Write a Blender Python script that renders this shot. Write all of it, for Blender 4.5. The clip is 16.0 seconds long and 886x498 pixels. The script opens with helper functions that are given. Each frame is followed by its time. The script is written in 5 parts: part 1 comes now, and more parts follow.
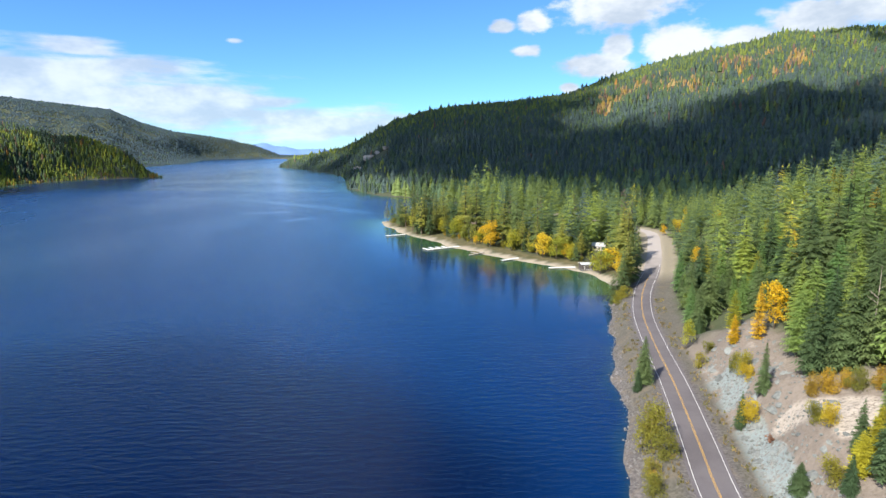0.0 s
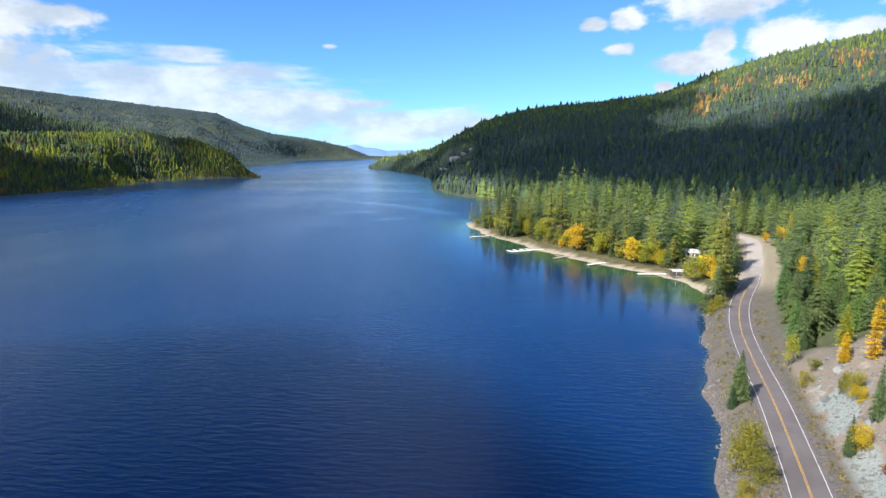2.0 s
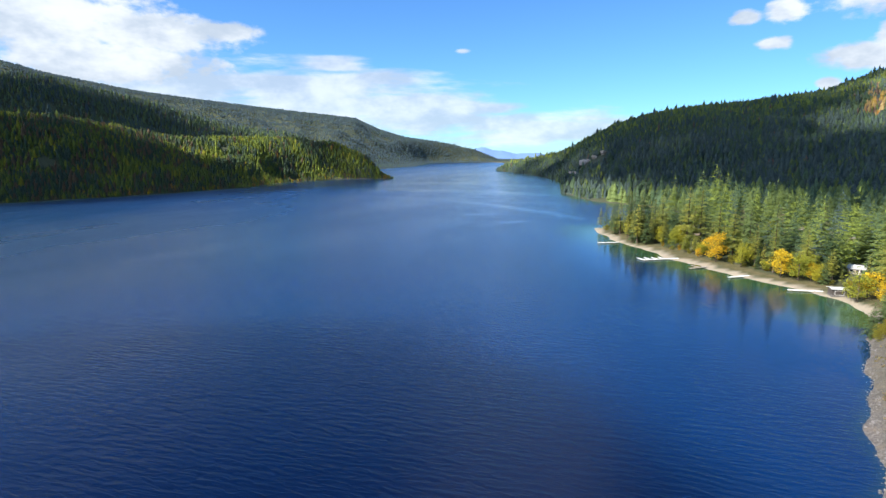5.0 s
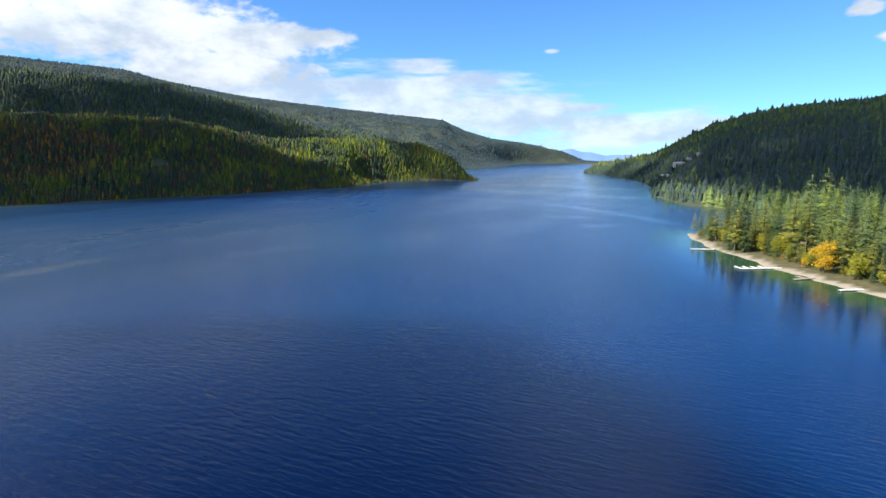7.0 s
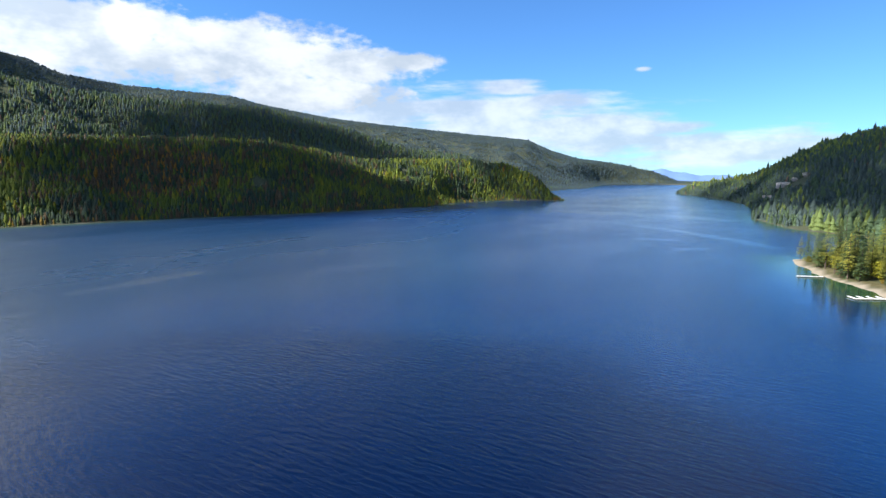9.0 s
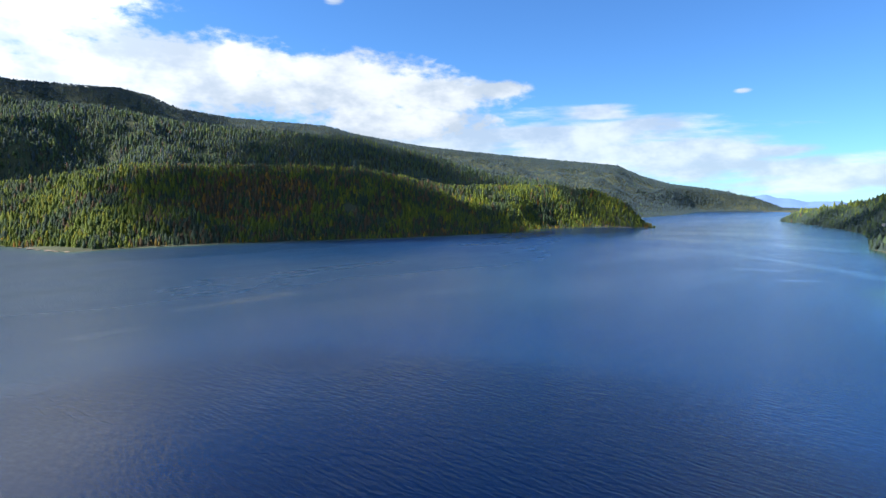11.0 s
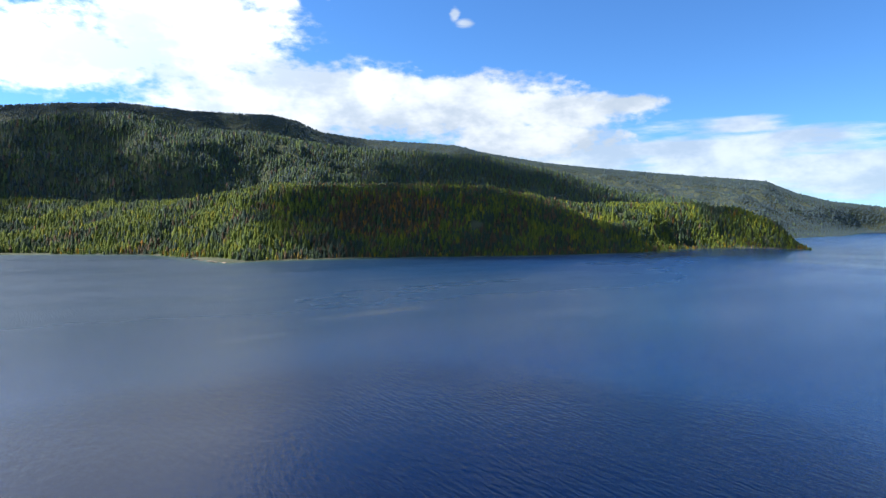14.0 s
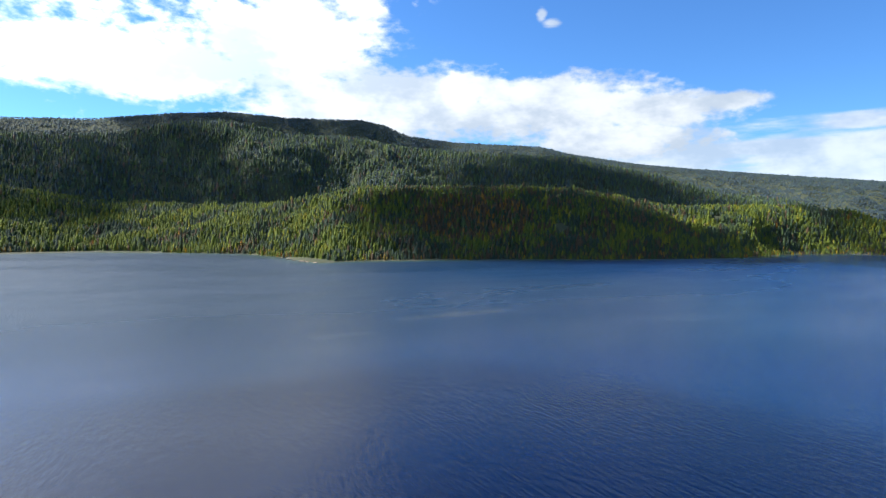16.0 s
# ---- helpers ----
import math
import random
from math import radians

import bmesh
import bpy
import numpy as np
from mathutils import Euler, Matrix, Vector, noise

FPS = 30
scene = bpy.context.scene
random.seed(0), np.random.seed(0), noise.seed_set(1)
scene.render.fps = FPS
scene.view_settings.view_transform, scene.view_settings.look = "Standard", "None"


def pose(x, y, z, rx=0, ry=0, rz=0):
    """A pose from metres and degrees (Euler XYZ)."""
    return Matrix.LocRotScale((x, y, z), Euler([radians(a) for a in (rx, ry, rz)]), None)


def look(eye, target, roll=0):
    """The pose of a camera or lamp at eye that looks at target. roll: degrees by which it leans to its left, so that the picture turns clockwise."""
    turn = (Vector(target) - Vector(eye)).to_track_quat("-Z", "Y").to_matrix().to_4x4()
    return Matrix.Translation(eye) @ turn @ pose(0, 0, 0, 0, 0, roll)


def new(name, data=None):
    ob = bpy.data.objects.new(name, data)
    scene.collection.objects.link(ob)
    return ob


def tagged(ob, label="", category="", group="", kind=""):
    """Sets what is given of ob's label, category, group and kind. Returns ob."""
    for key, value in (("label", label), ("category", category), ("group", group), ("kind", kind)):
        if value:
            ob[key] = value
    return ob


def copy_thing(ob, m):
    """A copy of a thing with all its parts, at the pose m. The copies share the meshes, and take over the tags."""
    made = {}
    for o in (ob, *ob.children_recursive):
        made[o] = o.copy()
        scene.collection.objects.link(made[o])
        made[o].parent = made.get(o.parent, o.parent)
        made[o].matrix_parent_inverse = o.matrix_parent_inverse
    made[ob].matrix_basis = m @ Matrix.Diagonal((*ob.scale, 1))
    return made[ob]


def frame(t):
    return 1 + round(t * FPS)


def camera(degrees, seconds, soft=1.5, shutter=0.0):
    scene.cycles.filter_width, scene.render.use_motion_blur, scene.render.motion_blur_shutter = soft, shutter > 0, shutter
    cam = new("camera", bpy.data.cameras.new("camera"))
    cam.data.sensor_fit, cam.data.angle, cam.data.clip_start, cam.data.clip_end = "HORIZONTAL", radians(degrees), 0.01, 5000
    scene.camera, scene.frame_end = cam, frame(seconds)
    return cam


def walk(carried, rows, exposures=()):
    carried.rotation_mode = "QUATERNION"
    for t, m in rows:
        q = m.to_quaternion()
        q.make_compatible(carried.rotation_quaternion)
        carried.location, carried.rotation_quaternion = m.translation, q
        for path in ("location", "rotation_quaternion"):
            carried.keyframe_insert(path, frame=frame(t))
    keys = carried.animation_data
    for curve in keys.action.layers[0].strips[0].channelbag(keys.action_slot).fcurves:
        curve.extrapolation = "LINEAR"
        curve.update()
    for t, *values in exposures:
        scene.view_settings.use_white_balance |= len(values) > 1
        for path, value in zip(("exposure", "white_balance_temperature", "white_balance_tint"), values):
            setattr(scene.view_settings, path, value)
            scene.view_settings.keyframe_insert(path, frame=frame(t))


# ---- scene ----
# ------------------------------------------------------------------ light levels
EXPOSURE = 0.94
SKY_STRENGTH = 0.074
SKY_TINT = (0.54, 0.97, 1.46)
CLOUD_WHITE, CLOUD_SHADE = (6.9, 7.4, 8.0), (4.2, 5.0, 6.1)

# ------------------------------------------------------------------ camera
cam = camera(74.7, 16.0)
EYE = 60.0


def view(yaw, pitch, roll):
    return pose(0, 0, EYE, 0, 0, yaw) @ pose(0, 0, 0, 90 + pitch) @ pose(0, 0, 0, 0, 0, roll)


PATH = [
    (0.0, view(0.00, -9.72, -0.02)),
    (0.5, view(2.15, -9.69, -0.01)),
    (1.0, view(4.24, -9.66, 0.00)),
    (1.5, view(6.30, -9.63, 0.02)),
    (2.0, view(8.36, -9.58, 0.02)),
    (2.5, view(10.43, -9.54, 0.04)),
    (3.0, view(12.50, -9.50, 0.06)),
    (3.5, view(14.57, -9.46, 0.08)),
    (4.0, view(16.63, -9.41, 0.10)),
    (6.5, view(27.02, -9.22, 0.18)),
    (7.0, view(29.08, -9.20, 0.22)),
    (7.5, view(31.17, -9.12, 0.25)),
    (8.0, view(33.22, -8.54, 0.25)),
    (8.5, view(35.30, -7.72, 0.24)),
    (9.0, view(37.38, -7.30, 0.24)),
    (11.5, view(47.77, -4.39, 0.37)),
    (12.0, view(49.80, -4.34, 0.40)),
    (12.5, view(51.88, -4.20, 0.44)),
    (13.0, view(53.97, -3.72, 0.46)),
    (13.5, view(56.05, -3.36, 0.52)),
    (14.0, view(58.11, -3.17, 0.57)),
    (14.5, view(60.18, -3.09, 0.60)),
    (15.0, view(62.26, -3.05, 0.68)),
    (15.5, view(64.34, -3.03, 0.72)),
    (16.0, view(66.37, -3.03, 0.75)),
]
walk(cam, PATH, [(0.0, EXPOSURE), (16.0, EXPOSURE)])

# ------------------------------------------------------------------ daylight
SUN_AZ, SUN_EL = 138.0, 42.0
TO_SUN = Vector((-math.sin(radians(SUN_AZ)) * math.cos(radians(SUN_EL)),
                 math.cos(radians(SUN_AZ)) * math.cos(radians(SUN_EL)), math.sin(radians(SUN_EL))))
sun = new("sun", bpy.data.lights.new("sun", "SUN"))
sun.data.energy, sun.data.angle, sun.data.color = 5.0, radians(0.53), (1.0, 0.94, 0.85)
sun.matrix_basis = look(TO_SUN * 900, (0, 0, 0))

# Cumulus and stratocumulus of the visible sky, the last ones added out of view for the lake to mirror: bearing, height,
# half width, half height in degrees.
CLOUDS_EAST = [
    (-16.2, 12.6, 5.3, 1.9), (-8.6, 11.5, 1.4, 1.0), (-5.5, 11.2, 1.1, 0.6), (-7.8, 9.0, 1.4, 0.6), (-14.5, 7.6, 3.4, 1.1),
    (-16.2, 9.0, 1.4, 1.2), (-21.2, 8.9, 3.4, 1.8), (-26.5, 9.2, 3.0, 1.1), (-30.9, 10.2, 3.8, 1.5), (-35.5, 11.0, 4.0, 1.8),
    (-12.0, 5.6, 1.0, 0.5), (13.0, 33.0, 12.0, 7.0),
]
CLOUDS_WEST = [
    (81.0, 15.8, 9.5, 4.6), (95.0, 12.8, 14.0, 2.9), (72.0, 10.6, 16.0, 3.5), (57.0, 10.6, 12.5, 2.9), (47.0, 10.0, 8.0, 1.8),
    (40.6, 10.5, 3.0, 0.8), (50.0, 7.6, 9.0, 1.9), (74.5, 19.3, 2.6, 1.2), (64.0, 12.6, 4.0, 1.5), (97.0, 16.9, 1.1, 0.3),
    (103.0, 37.0, 33.0, 22.0), (122.0, 16.0, 16.0, 9.0),
]
VEILS = [(31.5, 6.2, 11.0, 1.5), (19.0, 9.5, 0.6, 0.2), (31.0, 8.1, 3.0, 0.7), (16.1, 4.3, 3.4, 0.5), (33.0, 5.6, 10.0, 2.0), (23.3, 3.6, 9.1, 1.5), (12.1, 2.4, 9.8, 1.5), (45.6, 6.2, 9.3, 2.0), (30.0, 4.6, 12.0, 1.6), (56.2, 18.1, 0.8, 0.35), (57.2, 18.8, 0.4, 0.5)]


def math_node(nt, op, a, b=None, c=None):
    n = nt.nodes.new("ShaderNodeMath")
    n.operation = op
    for k, v in enumerate((a, b, c)):
        if v is None:
            continue
        if isinstance(v, (int, float)):
            n.inputs[k].default_value = v
        else:
            nt.links.new(v, n.inputs[k])
    return n.outputs[0]


def ramp(nt, x, lo, hi):
    n = nt.nodes.new("ShaderNodeMapRange")
    n.interpolation_type = "SMOOTHSTEP"
    n.inputs["From Min"].default_value, n.inputs["From Max"].default_value = lo, hi
    nt.links.new(x, n.inputs["Value"])
    return n.outputs[0]


def noise_node(nt, vec, scale, detail=4.0, rough=0.55, dims="3D"):
    n = nt.nodes.new("ShaderNodeTexNoise")
    n.noise_dimensions = dims
    n.inputs["Scale"].default_value, n.inputs["Detail"].default_value, n.inputs["Roughness"].default_value = scale, detail, rough
    if vec is not None:
        nt.links.new(vec, n.inputs["Vector"])
    return n


def mix_col(nt, f, a, b, mode="MIX"):
    n = nt.nodes.new("ShaderNodeMix")
    n.data_type, n.blend_type = "RGBA", mode
    for slot, v in ((0, f), (6, a), (7, b)):
        if isinstance(v, (int, float)):
            n.inputs[slot].default_value = v
        elif isinstance(v, tuple):
            n.inputs[slot].default_value = (*v, 1.0)
        else:
            nt.links.new(v, n.inputs[slot])
    return n.outputs[2]


def build_world():
    world = bpy.data.worlds.new("sky")
    scene.world = world
    world.use_nodes = True
    nt = world.node_tree
    bg = nt.nodes["Background"]
    sky = nt.nodes.new("ShaderNodeTexSky")
    sky.sky_type, sky.sun_disc = "NISHITA", False
    sky.sun_elevation, sky.sun_rotation = radians(SUN_EL), radians(-SUN_AZ)
    sky.altitude, sky.air_density, sky.dust_density, sky.ozone_density = 900, 1.0, 0.2, 2.0
    tc = nt.nodes.new("ShaderNodeTexCoord")
    way = tc.outputs["Generated"]
    sep = nt.nodes.new("ShaderNodeSeparateXYZ")
    nt.links.new(way, sep.inputs[0])
    az = math_node(nt, "MULTIPLY", math_node(nt, "ARCTAN2", math_node(nt, "MULTIPLY", sep.outputs[0], -1), sep.outputs[1]), 57.2958)
    el = math_node(nt, "MULTIPLY", math_node(nt, "ARCSINE", sep.outputs[2]), 57.2958)
    ae = nt.nodes.new("ShaderNodeCombineXYZ")
    nt.links.new(az, ae.inputs[0])
    nt.links.new(el, ae.inputs[1])
    # bends the outlines of the clouds
    stretch = nt.nodes.new("ShaderNodeVectorMath")
    stretch.operation = "MULTIPLY"
    stretch.inputs[1].default_value = (0.55, 1.0, 0)
    nt.links.new(ae.outputs[0], stretch.inputs[0])
    puff = noise_node(nt, stretch.outputs[0], 0.42, 7.0, 0.6)
    drawn = nt.nodes.new("ShaderNodeVectorMath")
    drawn.operation = "MULTIPLY"
    drawn.inputs[1].default_value = (0.16, 1.0, 0)
    nt.links.new(ae.outputs[0], drawn.inputs[0])
    wisp = noise_node(nt, drawn.outputs[0], 0.75, 5.0, 0.6)

    def field(blobs):
        least = None
        for a, e, w, h in blobs:
            n = nt.nodes.new("ShaderNodeVectorMath")
            n.operation = "MULTIPLY_ADD"
            n.inputs[1].default_value, n.inputs[2].default_value = (1 / w, 1 / h, 0), (-a / w, -e / h, 0)
            nt.links.new(ae.outputs[0], n.inputs[0])
            m = nt.nodes.new("ShaderNodeVectorMath")
            m.operation = "LENGTH"
            nt.links.new(n.outputs[0], m.inputs[0])
            least = m.outputs["Value"] if least is None else math_node(nt, "SMOOTH_MIN", least, m.outputs["Value"], 0.25)
        return least

    body = math_node(nt, "MINIMUM", field(CLOUDS_EAST), field(CLOUDS_WEST))
    fine = noise_node(nt, stretch.outputs[0], 1.2, 4.0, 0.55)
    swell = math_node(nt, "MULTIPLY_ADD", math_node(nt, "SUBTRACT", fine.outputs[0], 0.5), 0.95, math_node(nt, "MULTIPLY", math_node(nt, "SUBTRACT", puff.outputs[0], 0.5), 1.25))
    dense = math_node(nt, "SUBTRACT", math_node(nt, "SUBTRACT", 1.08, body), swell)
    cover = ramp(nt, dense, -0.12, 0.42)
    veil = math_node(nt, "SUBTRACT", math_node(nt, "SUBTRACT", 1.25, field(VEILS)), math_node(nt, "MULTIPLY", math_node(nt, "SUBTRACT", wisp.outputs[0], 0.5), 2.6))
    veil = math_node(nt, "MULTIPLY", ramp(nt, veil, -0.25, 0.75), 0.82)
    # broken cloud over the rest of the sky, behind and overhead
    rest = noise_node(nt, way, 3.1, 6.0, 0.55)
    high = math_node(nt, "MAXIMUM", ramp(nt, el, 44, 56), math_node(nt, "MAXIMUM", ramp(nt, az, 108, 122), ramp(nt, math_node(nt, "MULTIPLY", az, -1), 44, 58)))
    rest = math_node(nt, "MULTIPLY", math_node(nt, "MULTIPLY", ramp(nt, rest.outputs[0], 0.47, 0.62), high), 0.9)
    cover = math_node(nt, "MAXIMUM", math_node(nt, "MAXIMUM", cover, veil), rest)
    # grey folds in the white
    folds = ramp(nt, noise_node(nt, stretch.outputs[0], 0.2, 5.0, 0.6).outputs[0], 0.38, 0.62)
    white = mix_col(nt, folds, CLOUD_SHADE, CLOUD_WHITE)
    # clouds nearer the sun are brighter
    to_sun = nt.nodes.new("ShaderNodeVectorMath")
    to_sun.operation = "DOT_PRODUCT"
    to_sun.inputs[1].default_value = TO_SUN
    nt.links.new(way, to_sun.inputs[0])
    glow = math_node(nt, "POWER", math_node(nt, "MAXIMUM", to_sun.outputs["Value"], 0.0), 3.6)
    lit = nt.nodes.new("ShaderNodeVectorMath")
    lit.operation = "SCALE"
    nt.links.new(white, lit.inputs[0])
    nt.links.new(math_node(nt, "MULTIPLY_ADD", glow, 3.0, 1.0), lit.inputs["Scale"])
    white = lit.outputs[0]
    tint = mix_col(nt, 1.0, sky.outputs[0], SKY_TINT, "MULTIPLY")
    col = mix_col(nt, cover, tint, white)
    nt.links.new(col, bg.inputs["Color"])
    bg.inputs["Strength"].default_value = SKY_STRENGTH


build_world()

# ------------------------------------------------------------------ materials


def material(name, rough=0.8):
    m = bpy.data.materials.new(name)
    m.use_nodes = True
    b = m.node_tree.nodes["Principled BSDF"]
    b.inputs["Roughness"].default_value = rough
    b.inputs["Specular IOR Level"].default_value = 0.25
    return m, m.node_tree, b


def world_pos(nt):
    return nt.nodes.new("ShaderNodeNewGeometry").outputs["Position"]


def bump(nt, b, height, strength, distance):
    n = nt.nodes.new("ShaderNodeBump")
    n.inputs["Strength"].default_value, n.inputs["Distance"].default_value = strength, distance
    nt.links.new(height, n.inputs["Height"])
    nt.links.new(n.outputs[0], b.inputs["Normal"])
    return n


def attribute(nt, name):
    n = nt.nodes.new("ShaderNodeAttribute")
    n.attribute_name = name
    return n


def plain(name, colour, rough=0.7, vary=0.25, scale=3.0, metal=0.0, relief=0.0):
    """Paint, timber or stone: one colour with stains at two scales and a fine relief."""
    m, nt, b = material(name, rough)
    b.inputs["Metallic"].default_value = metal
    p = world_pos(nt)
    fine, wide = noise_node(nt, p, scale * 4, 5, 0.6), noise_node(nt, p, scale * 0.5, 3, 0.5)
    v = math_node(nt, "ADD", math_node(nt, "MULTIPLY", fine.outputs[0], 0.5), math_node(nt, "MULTIPLY", wide.outputs[0], 0.5))
    v = ramp(nt, v, 0.35, 0.65)
    dark = tuple(c * (1 - vary) for c in colour)
    light = tuple(min(1, c * (1 + vary)) for c in colour)
    nt.links.new(mix_col(nt, v, dark, light), b.inputs["Base Color"])
    if relief:
        bump(nt, b, fine.outputs[0], 0.6, relief)
    return m


def foliage(name, tint=None, through_leaf=0.55):
    """Leaves and needles. The species colour comes from the mesh (tint) or is the one given, varied tree by tree."""
    m, nt, b = material(name, 0.75)
    p = world_pos(nt)
    if tint is None:
        col = attribute(nt, "tint").outputs["Color"]
    else:
        rnd = nt.nodes.new("ShaderNodeObjectInfo").outputs["Random"]
        col = mix_col(nt, rnd, tint[0], tint[1])
    mottle = noise_node(nt, p, 0.9, 4, 0.65)
    gain = nt.nodes.new("ShaderNodeMapRange")
    gain.inputs["From Min"].default_value, gain.inputs["From Max"].default_value = 0.3, 0.7
    gain.inputs["To Min"].default_value, gain.inputs["To Max"].default_value = 0.6, 1.4
    nt.links.new(mottle.outputs[0], gain.inputs["Value"])
    hsv = nt.nodes.new("ShaderNodeHueSaturation")
    nt.links.new(gain.outputs[0], hsv.inputs["Value"])
    nt.links.new(col, hsv.inputs["Color"])
    nt.links.new(hsv.outputs[0], b.inputs["Base Color"])
    b.inputs["Specular IOR Level"].default_value = 0.15
    tr = nt.nodes.new("ShaderNodeBsdfTranslucent")
    nt.links.new(hsv.outputs[0], tr.inputs["Color"])
    mx = nt.nodes.new("ShaderNodeMixShader")
    mx.inputs[0].default_value = through_leaf
    nt.links.new(b.outputs[0], mx.inputs[1])
    nt.links.new(tr.outputs[0], mx.inputs[2])
    nt.links.new(mx.outputs[0], nt.nodes["Material Output"].inputs["Surface"])
    return m


def ground_material():
    """Forest floor, with rock (red), gravel and sand (green) and dry grass (blue) where the mesh says so."""
    m, nt, b = material("ground", 0.95)
    p = world_pos(nt)
    mask = nt.nodes.new("ShaderNodeSeparateColor")
    nt.links.new(attribute(nt, "cover").outputs["Color"], mask.inputs[0])
    broad, mid, fine = noise_node(nt, p, 0.012, 5, 0.6), noise_node(nt, p, 0.25, 6, 0.62), noise_node(nt, p, 1.7, 6, 0.65)
    floor_ = mix_col(nt, ramp(nt, broad.outputs[0], 0.35, 0.65), (0.04, 0.052, 0.028), (0.07, 0.082, 0.042))
    floor_ = mix_col(nt, ramp(nt, mid.outputs[0], 0.5, 0.75), floor_, (0.095, 0.085, 0.05))
    # pale quartzite with blue-green and tan faces
    cells = nt.nodes.new("ShaderNodeTexVoronoi")
    cells.inputs["Scale"].default_value = 0.55
    warp = nt.nodes.new("ShaderNodeVectorMath")
    warp.operation = "MULTIPLY_ADD"
    warp.inputs[1].default_value = (1.5, 1.5, 1.5)
    nt.links.new(mid.outputs["Color"], warp.inputs[0])
    nt.links.new(p, warp.inputs[2])
    nt.links.new(warp.outputs[0], cells.inputs["Vector"])
    vein = math_node(nt, "MULTIPLY_ADD", math_node(nt, "SUBTRACT", mid.outputs[0], 0.5), 0.9, attribute(nt, "vein").outputs["Fac"])
    rock = mix_col(nt, ramp(nt, vein, 0.3, 0.65), (0.19, 0.158, 0.132), (0.205, 0.238, 0.236))
    rock = mix_col(nt, ramp(nt, attribute(nt, "pale").outputs["Fac"], 0.25, 0.8), rock, (0.36, 0.315, 0.268))
    rock = mix_col(nt, ramp(nt, fine.outputs[0], 0.45, 0.7), rock, (0.15, 0.125, 0.1))
    rock = mix_col(nt, ramp(nt, mid.outputs[0], 0.55, 0.75), rock, (0.28, 0.25, 0.215))
    stones = mix_col(nt, ramp(nt, fine.outputs[0], 0.35, 0.65), (0.068, 0.061, 0.059), (0.15, 0.134, 0.127))
    stones = mix_col(nt, ramp(nt, mid.outputs[0], 0.52, 0.75), stones, (0.15, 0.12, 0.09))
    xyz = nt.nodes.new("ShaderNodeSeparateXYZ")
    nt.links.new(p, xyz.inputs[0])
    sand = mix_col(nt, fine.outputs[0], (0.24, 0.205, 0.155), (0.36, 0.31, 0.24))
    # pale sand on the near beach alone
    sandy = math_node(nt, "MULTIPLY", ramp(nt, xyz.outputs[1], 236, 266), ramp(nt, xyz.outputs[0], -400, -150))
    sandy = math_node(nt, "MULTIPLY", sandy, ramp(nt, math_node(nt, "MULTIPLY", xyz.outputs[1], -1.0), -640, -540))
    stones = mix_col(nt, sandy, stones, sand)
    grass = mix_col(nt, ramp(nt, mid.outputs[0], 0.35, 0.65), (0.065, 0.064, 0.025), (0.115, 0.096, 0.048))
    col = mix_col(nt, mask.outputs[2], floor_, grass)
    col = mix_col(nt, mask.outputs[1], col, stones)
    col = mix_col(nt, mask.outputs[0], col, rock)
    nt.links.new(col, b.inputs["Base Color"])
    h = math_node(nt, "ADD", mid.outputs[0], math_node(nt, "MULTIPLY", fine.outputs[0], 0.4))
    h = math_node(nt, "ADD", h, math_node(nt, "MULTIPLY", cells.outputs["Distance"], 0.4))
    bump(nt, b, h, 0.8, 0.5)
    return m


